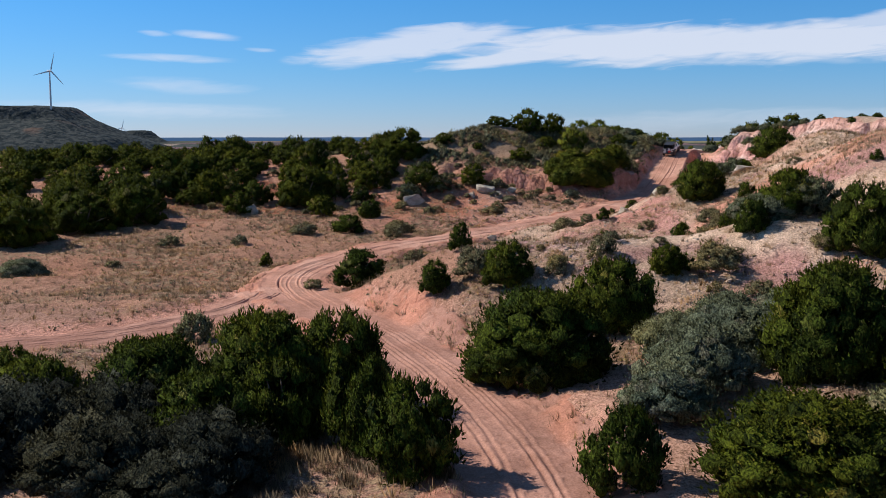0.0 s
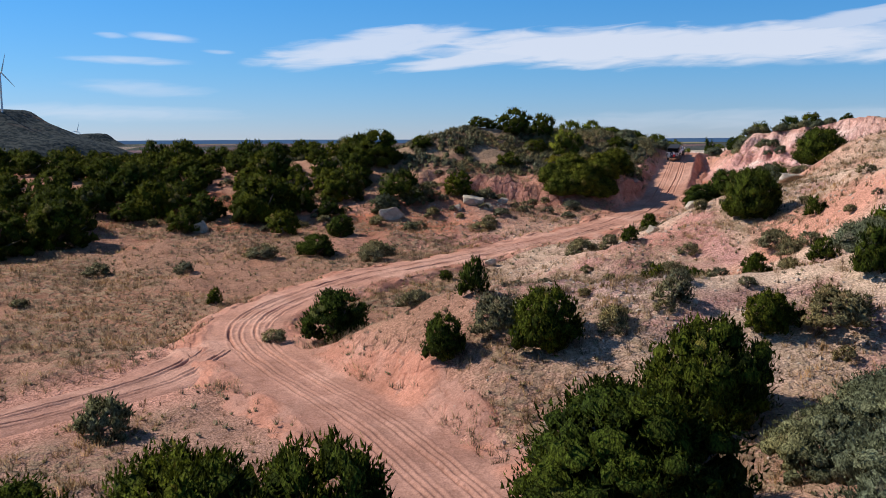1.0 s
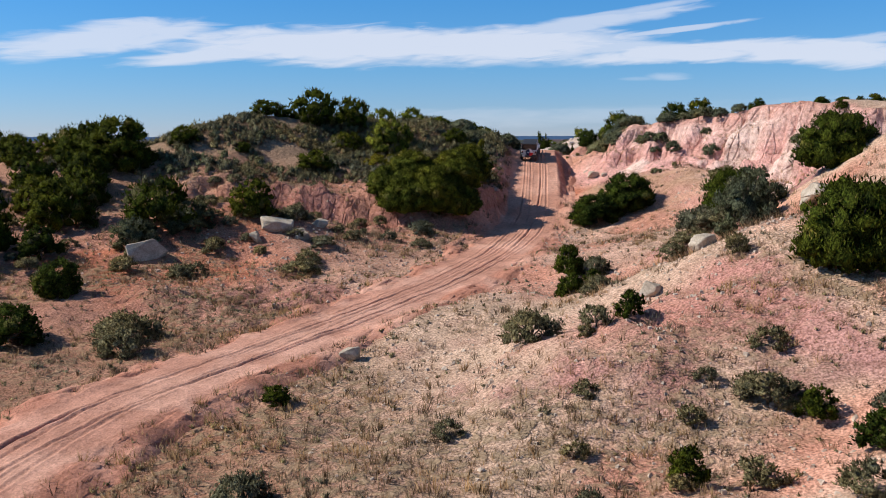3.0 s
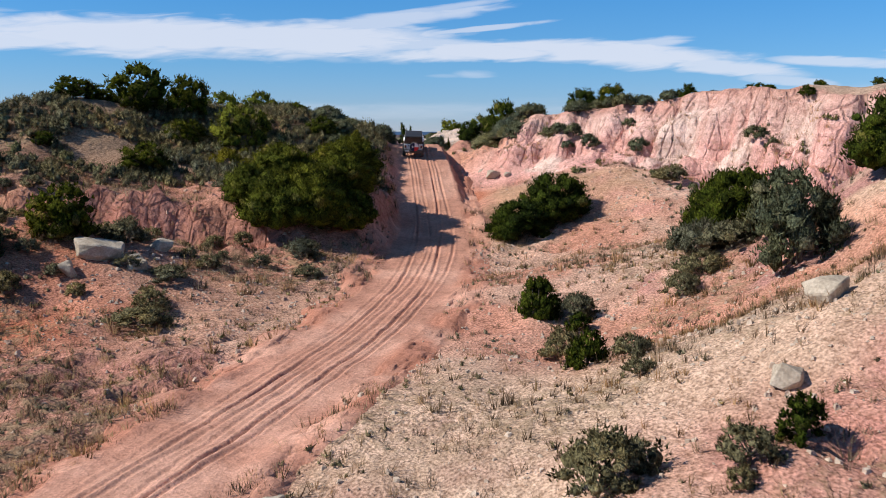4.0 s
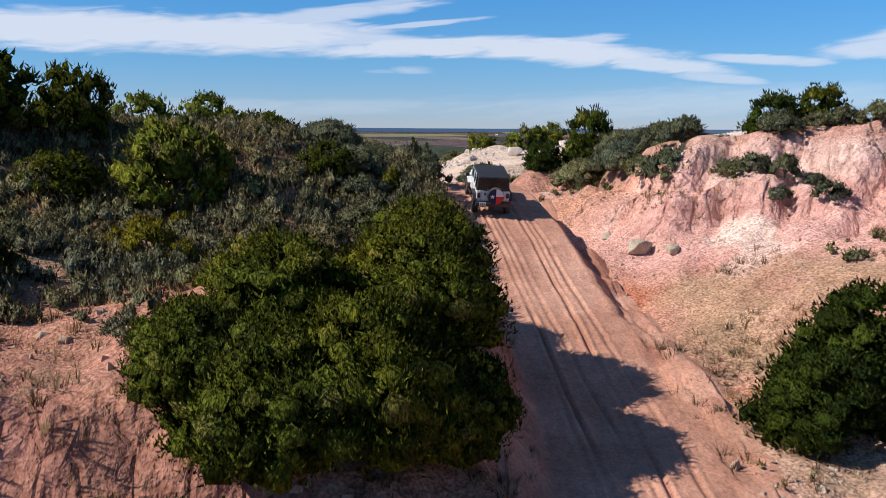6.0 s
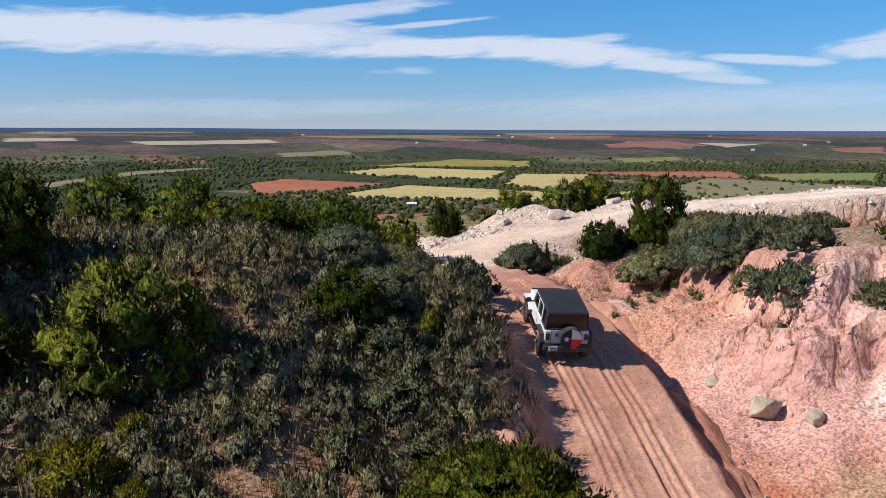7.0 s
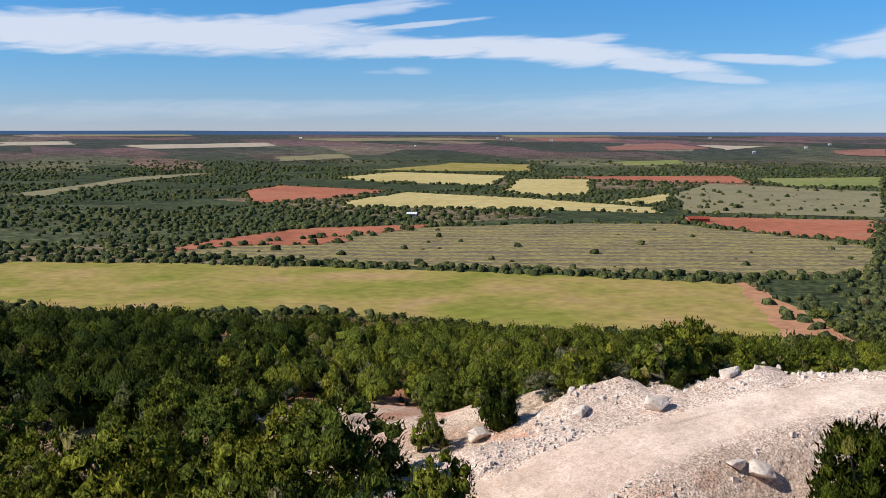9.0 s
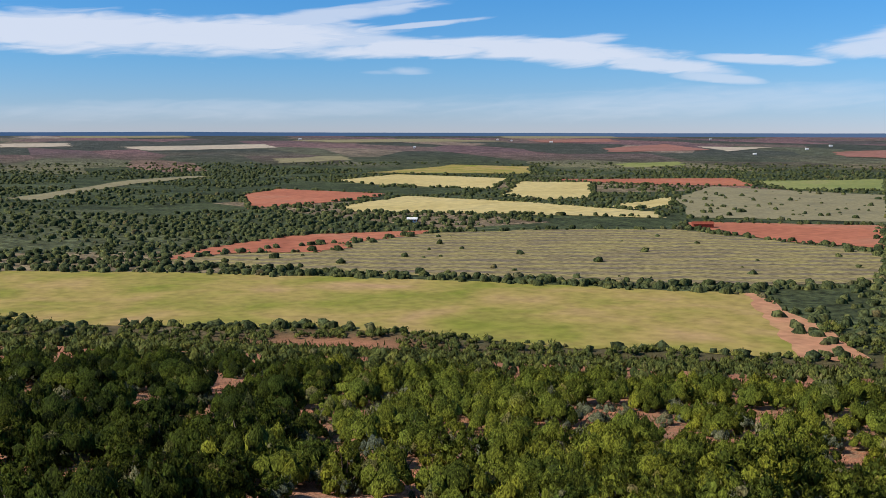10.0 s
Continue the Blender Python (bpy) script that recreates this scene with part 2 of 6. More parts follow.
def leaf_material(name, dark, light, dry, dryness=0.06, fine=12.0, sheer=0.15):
    s = Shader(name, 0.8, 0, 0.05)
    g = s.tree.nodes.new("ShaderNodeNewGeometry")
    o = s.tree.nodes.new("ShaderNodeObjectInfo")
    c = s.ramp(g.outputs["Random Per Island"], [(0.0, dark), (0.6, light), (1.0 - dryness, light), (1.0, dry)])
    c = s.mix(1.0, c, s.ramp(o.outputs["Random"], [(0.0, (0.78, 0.84, 0.88)), (1.0, (1.22, 1.14, 0.95))]), "MULTIPLY")
    # sprays within a tuft: noise paints shade between them and light on their tips
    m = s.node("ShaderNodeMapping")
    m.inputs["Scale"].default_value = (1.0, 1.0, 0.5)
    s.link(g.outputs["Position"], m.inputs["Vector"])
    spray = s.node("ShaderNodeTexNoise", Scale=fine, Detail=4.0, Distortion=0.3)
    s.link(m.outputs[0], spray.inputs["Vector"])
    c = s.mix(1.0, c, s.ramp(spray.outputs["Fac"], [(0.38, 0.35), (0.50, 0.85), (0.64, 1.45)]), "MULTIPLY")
    # one crown is more olive, the next more blue-green
    tint = s.node("ShaderNodeTexNoise", Scale=0.22, Detail=2.0)
    s.link(g.outputs["Position"], tint.inputs["Vector"])
    c = s.mix(1.0, c, s.ramp(tint.outputs["Fac"], [(0.36, (0.72, 0.80, 0.95)), (0.52, (1.0, 1.0, 1.0)), (0.66, (1.28, 1.16, 1.0))]), "MULTIPLY")
    s.colour(c)
    s.bump(spray.outputs["Fac"], 0.25)
    # thin leaves let some light through
    thin = s.tree.nodes.new("ShaderNodeBsdfTranslucent")
    s.link(c, thin.inputs["Color"])
    both = s.tree.nodes.new("ShaderNodeMixShader")
    both.inputs[0].default_value = sheer
    s.link(s.bsdf.outputs[0], both.inputs[1])
    s.link(thin.outputs[0], both.inputs[2])
    s.link(both.outputs[0], s.tree.nodes["Material Output"].inputs["Surface"])
    return s.mat


def plain_noise(name, dark, light, scale, bump=0.02, roughness=0.9, stretch=None):
    s = Shader(name, roughness, 0, 0.15)
    n, f = s.noise(scale, 6, 0.2, "Object", stretch), s.noise(scale * 7, 5)
    c = s.mix(1.0, s.ramp(n, [(0.3, dark), (0.7, light)]), s.ramp(f, [(0.3, 0.75), (0.7, 1.2)]), "MULTIPLY")
    s.colour(c)
    b = s.bump(n, bump)
    s.bump(f, bump * 0.3, 1.0, b)
    return s.mat


SOIL = ground_material()
TRACK = ground_material("packed_dirt", 0.5)
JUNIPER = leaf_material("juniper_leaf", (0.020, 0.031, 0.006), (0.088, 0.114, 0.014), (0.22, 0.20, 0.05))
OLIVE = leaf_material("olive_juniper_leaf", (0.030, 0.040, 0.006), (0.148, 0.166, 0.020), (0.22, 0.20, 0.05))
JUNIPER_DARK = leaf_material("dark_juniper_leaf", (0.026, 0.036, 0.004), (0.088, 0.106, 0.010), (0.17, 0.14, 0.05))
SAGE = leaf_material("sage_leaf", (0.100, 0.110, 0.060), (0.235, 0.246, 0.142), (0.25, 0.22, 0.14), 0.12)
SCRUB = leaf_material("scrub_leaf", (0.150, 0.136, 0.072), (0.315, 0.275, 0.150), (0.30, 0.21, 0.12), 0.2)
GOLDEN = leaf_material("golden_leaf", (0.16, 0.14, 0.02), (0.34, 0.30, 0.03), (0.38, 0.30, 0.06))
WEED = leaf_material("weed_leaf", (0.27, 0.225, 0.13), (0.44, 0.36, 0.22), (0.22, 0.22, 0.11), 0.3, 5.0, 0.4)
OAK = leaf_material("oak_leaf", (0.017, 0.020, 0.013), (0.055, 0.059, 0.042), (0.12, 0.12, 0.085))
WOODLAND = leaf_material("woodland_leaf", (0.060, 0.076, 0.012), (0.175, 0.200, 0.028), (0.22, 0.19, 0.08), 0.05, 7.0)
# woodland leaves with the shade of the slope's left side put into their colour
SHADED_WOOD = leaf_material("dark_woodland_leaf", (0.020, 0.029, 0.006), (0.070, 0.092, 0.013), (0.15, 0.13, 0.05), 0.04, 7.0)
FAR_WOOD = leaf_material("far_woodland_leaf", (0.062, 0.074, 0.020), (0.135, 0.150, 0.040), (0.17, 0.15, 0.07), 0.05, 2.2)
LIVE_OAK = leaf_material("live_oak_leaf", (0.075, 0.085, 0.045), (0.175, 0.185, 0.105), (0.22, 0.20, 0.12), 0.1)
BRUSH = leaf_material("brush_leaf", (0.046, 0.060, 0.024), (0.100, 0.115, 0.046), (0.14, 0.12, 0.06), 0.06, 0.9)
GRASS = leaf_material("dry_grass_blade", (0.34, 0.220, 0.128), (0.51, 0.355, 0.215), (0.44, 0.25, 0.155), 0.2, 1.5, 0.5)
BARK = plain_noise("bark", (0.10, 0.075, 0.055), (0.24, 0.19, 0.15), 6, 0.02, 0.9, (3, 3, 0.6))
ROCK = plain_noise("sandstone", (0.33, 0.27, 0.20), (0.54, 0.46, 0.36), 1.6, 0.05)
STONE = plain_noise("loose_stone", (0.36, 0.23, 0.17), (0.54, 0.39, 0.30), 0.8, 0.03)
GRAVEL = plain_noise("pale_gravel", (0.40, 0.30, 0.225), (0.60, 0.49, 0.385), 0.8, 0.03)
CALICHE = plain_noise("caliche_stone", (0.52, 0.42, 0.345), (0.76, 0.66, 0.57), 1.2, 0.05)


# ---- the lie of the land ----
ROAD = [(6, -20, -1.2), (4.5, 10, -1.1), (3.3, 33.8, -1.0), (2.1, 40.6, -1.0), (-0.4, 50.9, -0.9), (-4, 61, -0.8), (-9, 70, -0.6), (-12.6, 78, -0.3), (-12.7, 85, -0.1), (-10, 92.5, 0.2), (-5.5, 99.5, 0.6), (1, 106, 0.9), (8, 113, 1.4), (15, 120, 2.0), (22, 129, 2.6), (27, 137, 3.2), (30.5, 143.5, 4.2), (34, 151, 6.4), (36.3, 156.5, 8.4), (37.8, 160.5, 9.5), (39.5, 164.5, 9.9), (42, 170, 9.6), (44.5, 176, 9.2), (47, 182, 9.1)]
SIDE_ROAD = [(-90, 46, -1.6), (-60, 50, -1.5), (-35, 56, -1.4), (-22, 62, -1.2), (-15.5, 69, -0.8), (-12.8, 77, -0.4)]
WHITE_ROAD = [(44, 184.5, 8.9), (47, 183.5, 9.2), (52, 183.5, 10.0), (59, 183, 11.0), (66, 180.5, 12.0), (74, 174, 13.0), (90, 165, 13.5), (130, 150, 12.0)]
CLIFF = [(95, 60), (70, 98), (56, 112), (50.5, 126), (50, 140), (47.5, 149), (44, 154.5), (42.9, 160), (44.2, 165.5), (47.6, 171.2), (54, 174), (75, 167), (120, 140)]
# hills: x, y, radius in x and in y, height
NORTH_HILLS = [(15, 164, 22, 14, 3.1), (-8, 155, 22, 14, 2.44), (-45, 150, 30, 20, 2.66), (25, 158, 9, 10, 1.48), (10, 142, 11, 8, 0.66), (22, 145, 6, 5, 3.88), (8, 185, 25, 14, 2.38), (20, 174, 14, 8, 2.64), (2, 137, 7, 5, 1.86), (30, 185, 16, 14, 1.41)]
CREST_HILLS = [(64, 190, 17, 12, 4.9), (12, 167, 9, 7, 2.2), (31, 167, 7, 7, 2.2), (24, 161, 5, 6, 0.7), (18, 160, 5, 5, -1.3), (4, 163, 8, 7, 1.7), (27, 165, 5, 5, 0.7), (44, 163.2, 2.8, 3.4, 2.7), (43.8, 168, 3, 2.2, 1.2), (51.5, 173, 4.5, 4.5, 2.6), (59, 172.6, 6.5, 5, 3.5), (67, 172, 4, 4, 2.0), (48.3, 170.5, 2.5, 2.5, 1.5)]
SPUR_HILLS = [(0.5, 71, 6, 6.5, 3.0), (10, 68, 9, 9, 4.09), (24, 72, 11, 12, 1.3), (40, 80, 16, 18, 10.5), (24, 98, 8, 8, 3.97), (38, 100, 12, 14, 4.72), (20, 85, 8, 8, -0.54), (14, 105, 8, 8, 0.88), (13, 93, 5, 5, 1.82), (45, 60, 20, 18, 5.82), (42, 112, 9, 9, 4.2), (20, 40, 14, 14, 2.32), (33, 99, 7, 7, -0.5), (43, 104, 9, 9, 4.05), (27, 94, 4, 4, -0.6), (22, 64, 5, 6, 2.39)]
VALLEY_HILLS = [(33, 125, 10, 10, 1.82), (38, 140, 8, 10, 0.74), (45, 138, 6, 14, 4.24), (29, 132, 7, 7, -1.11), (-30, 90, 25, 18, -1.04), (-30, 120, 25, 14, -0.38), (3, 120, 12, 12, -0.18)]


def step(a, b, v):
    t = np.clip((v - a) / (b - a), 0, 1)
    return t * t * (3 - 2 * t)


def value_noise(x, y, seed=0):
    """Smooth noise from -1 to 1, one lump to a metre."""
    xi, yi = np.floor(x), np.floor(y)
    fx, fy = x - xi, y - yi
    fx, fy = fx * fx * (3 - 2 * fx), fy * fy * (3 - 2 * fy)

    def corner(i, j):
        v = np.sin((xi + i) * 127.1 + (yi + j) * 311.7 + seed * 74.7) * 43758.5453
        return (v - np.floor(v)) * 2 - 1
    low = corner(0, 0) * (1 - fx) + corner(1, 0) * fx
    high = corner(0, 1) * (1 - fx) + corner(1, 1) * fx
    return low * (1 - fy) + high * fy


def fbm(x, y, size, octaves=3, seed=0):
    total, weight = 0, 1.0
    for k in range(octaves):
        total = total + weight * value_noise(x / size + 17.3 * k, y / size - 9.1 * k, seed + k)
        size, weight = size * 0.5, weight * 0.5
    return total


def along(x, y, line):
    """Distance to a line of places, the height along it, the side, and the length along it."""
    best, z, side, run = np.full(np.shape(x), 1e9), np.zeros(np.shape(x)), np.zeros(np.shape(x)), np.zeros(np.shape(x))
    gone = 0.0
    for p, q in zip(line, line[1:]):
        dx, dy = q[0] - p[0], q[1] - p[1]
        t = np.clip(((x - p[0]) * dx + (y - p[1]) * dy) / (dx * dx + dy * dy), 0, 1)
        d = np.hypot(x - p[0] - t * dx, y - p[1] - t * dy)
        near = d < best
        best = np.where(near, d, best)
        z = np.where(near, (p[2] + t * (q[2] - p[2])) if len(p) > 2 else 0, z)
        side = np.where(near, np.sign(dx * (y - p[1]) - dy * (x - p[0])), side)
        length = math.hypot(dx, dy)
        run = np.where(near, gone + t * length, run)
        gone += length
    return best, z, side, run


def cliff_depth(x, y):
    """Metres behind the cliff's line, with its gullies."""
    d, _, side, run = along(x, y, CLIFF)
    gully = 1.0 * (1 - np.abs(value_noise(run / 3.2, d / 7, 5))) ** 3 + 0.7 * (1 - np.abs(value_noise(run / 1.3, d / 3, 6))) ** 3 + 1.0 * value_noise(run / 9.0, run * 0, 8) - 0.6
    return -d * side - gully + 0.4


def plain(x, y):
    """The low plain; from 2.4 km on it rises to the horizon."""
    r = np.hypot(x - 28, y - 160)
    wide = 2400 * np.exp(np.clip(r - 2400, 0, 1e6) / 900)
    return np.where(r < 2400, -57.0, 28 - r * 85 / wide)


def u_of(x, y):
    return 0.67 * x + 0.74 * y


def height(x, y, road=True):
    x, y = np.asarray(x, float), np.asarray(y, float)
    z = np.interp(y, [-200, 40, 60, 85, 100, 117, 130, 142, 150, 160], [-3, -1.2, -0.9, 0, 0.6, 1.6, 2.4, 3.5, 4.5, 6])
    for hx, hy, rx, ry, h in NORTH_HILLS + CREST_HILLS + SPUR_HILLS + VALLEY_HILLS:
        z = z + h * np.exp(-((x - hx) / rx) ** 2 - ((y - hy) / ry) ** 2)
    # the plateau behind the cliff
    c = cliff_depth(x, y)
    top = np.interp(y, [95, 115, 131, 150, 158, 164, 172], [12, 13.5, 13.9, 12.7, 11.7, 10.7, 10.5]) + 0.04 * np.clip(c, 0, 30)
    top = top + 0.7 * fbm(x, y, 9, 2, 14) * step(0, 2, c)
    wide = np.interp(y, [158, 168], [4.2, 8])
    face = np.clip((c / wide + 0.4) / 1.4, 0, 1)
    # ledges of harder rock
    face = np.clip(face + 0.075 * np.sin(face * 17 + 2.5 * fbm(x, y, 6, 2, 15)) * np.sin(face * math.pi), 0, 1)
    face = face * (0.45 + 0.55 * step(0, 1, face))
    z = z * (1 - face) + np.maximum(z, top) * face
    z = z + 1.3 * np.exp(-np.clip(-c, 0, 50) / 3.5) * (1 - face) * (y < 160)
    z = z + 1.7 * face * (1 - face) * (fbm(x, y, 2.2, 2, 16) - 0.7 * np.abs(fbm(x, y, 1.3, 2, 19)) - 0.3 * np.abs(value_noise(x / 0.6, y / 0.6, 23)))
    # washed-out red banks left of the track and on the spur's flank
    wash = np.exp(-((x - 4) / 12) ** 2 - ((y - 118) / 6) ** 2) + 0.8 * np.exp(-((x - 17) / 6) ** 2 - ((y - 95) / 5) ** 2) + 0.7 * np.exp(-((x - 8) / 4) ** 2 - ((y - 71) / 4) ** 2)
    z = z + wash * (0.55 * np.abs(fbm(x, y, 3.0, 3, 20)) - 0.75 * (1 - np.abs(fbm(x, y, 2.2, 2, 21))) ** 4)
    near = np.hypot(x - 20, y - 110)
    rough = 1 - step(250, 600, near)
    z = z + rough * (0.28 * fbm(x, y, 7, 3, 2) + 0.12 * fbm(x, y, 1.6, 2, 4) - 0.30 * np.abs(fbm(x, y, 3.4, 2, 3)) + 0.12)
    # the eroded bank under the hill
    b = (y - 142.5 + 0.5 * (x - 12.5)) * 0.9 + 0.9 * fbm(x, y, 3, 3, 27)
    z = z + 1.15 * (2 * step(-0.8, 0.8, b) - 1) * np.exp(-(b / 4) ** 2) * step(-2, 4, x) * (1 - step(16, 19, x))
    z = z + 0.8 * (fbm(x, y, 1.5, 3, 61) - 0.6 * np.abs(fbm(x, y, 2.3, 2, 62))) * np.exp(-(b / 3.5) ** 2) * step(-4, 2, x) * (1 - step(16, 19, x))
    # the long way down to the plain
    u = 0.67 * x + 0.74 * y
    down = np.interp(u, [150, 183, 200, 230, 265, 380, 500, 540], [0, 0, -3, -7.5, -12.3, -36, -63, -66])
    z = np.maximum(z + down, plain(x, y)) if np.ndim(z) else max(z + down, float(plain(x, y)))
    far = step(300, 700, near)
    z = z * (1 - far) + plain(x, y) * far
    # rubble thrown up beside the upper road
    dw, _, north, _ = along(x, y, WHITE_ROAD)
    berm = np.exp(-((dw + 0.8 * fbm(x, y, 4, 2, 17) - 5.6) / 1.5) ** 2) * (u_of(x, y) > 164) * (0.5 + 0.5 * north)
    if road:
        for line, inner, outer in ((SIDE_ROAD, 2.3, 5.5), (ROAD, 2.2, 4.6), (WHITE_ROAD, 3.2, 6.5)):
            d, zr, side, run = along(x, y, line)
            if line is ROAD:
                outer = np.interp(y, [140, 147, 165, 170], [4.6, 3.3, 3.3, 4.6])
            w = 1 - step(inner, outer, d)
            z = z * (1 - w) + zr * w
            if line is ROAD:
                # the cut bank on the uphill side of the ramp
                bank = 1.7 * step(2.1, 4.6, d + 0.35 * fbm(x, y, 2.4, 3, 33)) * (1 - step(7, 15, d)) * step(145, 151, y) * (1 - step(162, 168, y)) * (side > 0)
                z = np.where(bank > 0.02, np.maximum(z, zr + bank), z)
    z = z + berm * (0.75 + 0.5 * fbm(x, y, 1.5, 2, 18))
    return z


# ---- the ground, one sheet to the horizon ----
def graded(low, high, pitch, reach, growth=1.09):
    core = list(np.arange(low, high + pitch, pitch))
    stepping, out, back = pitch, [], []
    a, b = core[0], core[-1]
    while b < reach or a > -reach:
        stepping *= growth
        a, b = a - stepping, b + stepping
        back.append(a), out.append(b)
    return np.array(back[::-1] + core + out)


def grid_mesh(name, xs, ys, zs, material, soil=None, growth=None):
    """A mesh from a grid of heights, smooth, with a colour for each corner."""
    ny, nx = zs.shape
    gx, gy = np.meshgrid(xs, ys) if np.ndim(xs) == 1 else (xs, ys)
    me = bpy.data.meshes.new(name)
    co = np.stack([gx, gy, zs], -1).reshape(-1, 3)
    me.vertices.add(len(co))
    me.vertices.foreach_set("co", co.astype(np.float32).ravel())
    i = np.arange(ny * nx).reshape(ny, nx)
    quads = np.stack([i[:-1, :-1], i[:-1, 1:], i[1:, 1:], i[1:, :-1]], -1).reshape(-1, 4)
    me.loops.add(quads.size)
    me.loops.foreach_set("vertex_index", quads.astype(np.int32).ravel())
    me.polygons.add(len(quads))
    me.polygons.foreach_set("loop_start", np.arange(0, quads.size, 4, dtype=np.int32))
    me.polygons.foreach_set("use_smooth", np.ones(len(quads), bool))
    me.update(calc_edges=True)
    if soil is not None:
        layer = me.color_attributes.new("soil", "FLOAT_COLOR", "POINT")
        layer.data.foreach_set("color", np.concatenate([soil.reshape(-1, 3), (np.zeros((len(co), 1)) if growth is None else growth.reshape(-1, 1))], 1).astype(np.float32).ravel())
    me.materials.append(material)
    return me


def blend(base, colour, mask):
    return base * (1 - mask[..., None]) + np.array(colour) * mask[..., None]


def soil_colour(x, y, z, slope):
    c = np.zeros(np.shape(x) + (3,)) + np.array((0.54, 0.265, 0.185))
    n1, n2, n3 = fbm(x, y, 14, 3, 11), fbm(x, y, 5, 3, 12), fbm(x, y, 22, 2, 13)
    clay = 1 - step(2, 14, x - 0.25 * (y - 80))
    c = blend(c, (0.42, 0.205, 0.14), clay * 0.85)
    # tan dry-grass soil on the valley floor, red patches, purple-pink bare earth
    c = blend(c, (0.47, 0.29, 0.185), step(0.0, 0.6, n1) * (1 - 0.55 * clay))
    c = blend(c, (0.42, 0.145, 0.080), step(0.2, 0.6, n2 + 0.3 * n3) * (y > 84) * 0.85)
    # pale gravel on the spur
    spur = step(-6, 6, x) * (1 - step(118, 138, y)) * step(54, 64, y + 0.3 * x)
    c = blend(c, (0.56, 0.405, 0.295), spur * step(-0.8, 0.1, n1 + 0.6 * n2) * 0.9)
    c = blend(c, (0.40, 0.21, 0.18), step(0.2, 0.5, slope) * step(0.0, 0.4, n2) * spur)
    # pale stony flat below the ramp
    flat = step(14, 22, x) * step(96, 106, y) * (1 - step(136, 144, y)) * (1 - step(0.25, 0.5, slope))
    c = blend(c, (0.57, 0.375, 0.28), flat * step(-0.6, 0.3, n2) * 0.85)
    wash = np.exp(-((x - 4) / 12) ** 2 - ((y - 118) / 6) ** 2) + np.exp(-((x - 17) / 6) ** 2 - ((y - 95) / 5) ** 2)
    c = blend(c, (0.46, 0.215, 0.165), np.clip(wash, 0, 1) * step(-0.8, 0.0, n2) * 0.9)
    violet = np.exp(-((x - 7.5) / 4.5) ** 2 - ((y - 70.5) / 4) ** 2)
    c = blend(c, (0.47, 0.29, 0.285), np.clip(1.3 * violet, 0, 1) * 0.9)
    c = blend(c, (0.31, 0.17, 0.11), (1 - step(104, 128, y + 0.2 * x)) * (1 - step(-2, 12, x)) * 0.8)
    c = blend(c, (0.35, 0.205, 0.15), (1 - step(56, 70, y + 0.3 * x)) * 0.8)
    raw = np.exp(-((x - 2.5) / 6) ** 2 - ((y - 126.5) / 3.2) ** 2)
    c = blend(c, (0.47, 0.165, 0.095), np.clip(1.3 * raw, 0, 1) * step(-0.6, 0.1, n2) * 0.9)
    # scrub-grown plateau, the hill and the long slope
    hill = step(151, 158, y + 0.15 * x - 0.2 * np.clip(x - 14, 0, 12)) * (1 - step(34, 40, x - 0.3 * (y - 160)))
    c = blend(c, (0.31, 0.215, 0.14), hill * 0.85)
    # pink cliff
    k = cliff_depth(x, y)
    face = step(-6, -2.0, k) * (1 - step(3.0, 5.0, k)) * (1 - step(160, 172, y))
    pale = step(0.6, 1.0, (z - 5) / 8 + 0.3 * n2)
    c = blend(c, (0.67, 0.375, 0.32), face)
    c = blend(c, (0.72, 0.50, 0.43), face * pale * 0.8)
    c = blend(c, (0.70, 0.53, 0.45), face * step(0.25, 0.6, fbm(x, y, 3.2, 3, 25)) * 0.8)
    cut = step(0.35, 0.8, slope) * (y > 120) * (y < 175) * step(26, 29, x)
    c = blend(c, (0.46, 0.23, 0.185), cut * (1 - face) * 0.8)
    bank = np.exp(-((y - 142.5 + 0.5 * (x - 12.5)) / 5) ** 2) * step(-6, 2, x) * (1 - step(17, 20, x))
    c = blend(c, (0.47, 0.225, 0.17), bank * step(-0.4, 0.3, n2))
    c = blend(c, (0.40, 0.30, 0.22), step(4, 6, k) * (y < 172) * 0.8)
    # white caliche round the upper road
    d, zr, side, run = along(x, y, WHITE_ROAD)
    upper = step(160, 168, u_of(x, y))
    north = np.where(side > 0, 1.0, 0.55)
    c = blend(c, (0.55, 0.42, 0.33), (1 - step(9, 16, d / north + 3 * n2)) * upper)
    c = blend(c, (0.67, 0.53, 0.44), (1 - step(4, 8, d / north + 2.5 * n2)) * upper)
    c = blend(c, (0.72, 0.56, 0.45), (1 - step(2.2, 3.0, d + 0.4 * n2)) * upper)
    c = blend(c, (0.50, 0.25, 0.15), step(0.25, 0.5, n2) * step(3.5, 5, d) * (1 - step(9, 12, d)) * upper)
    bare = np.exp(-((x - 55.5) / 6.5) ** 2 - ((y - 199) / 8) ** 2) + np.exp(-((x - 55) / 6) ** 2 - ((y - 212) / 8) ** 2)
    # raw orange dirt pushed up at the ramp's head
    head = np.exp(-((x - 44.8) / 5) ** 2 - ((y - 164) / 6) ** 2)
    head = head + np.exp(-((x - 48.2) / 2.2) ** 2 - ((y - 177.6) / 2.5) ** 2)
    c = blend(c, (0.62, 0.325, 0.22), np.clip(1.4 * head, 0, 1) * step(-0.5, 0.1, n2))
    # red road dirt
    for line, w in ((ROAD, 3.2), (SIDE_ROAD, 4.0)):
        d, zr, side, run = along(x, y, line)
        c = blend(c, (0.50, 0.255, 0.185), (1 - step(w - 0.8, w + 2.0, d + 0.7 * n2)) * (y < 174))
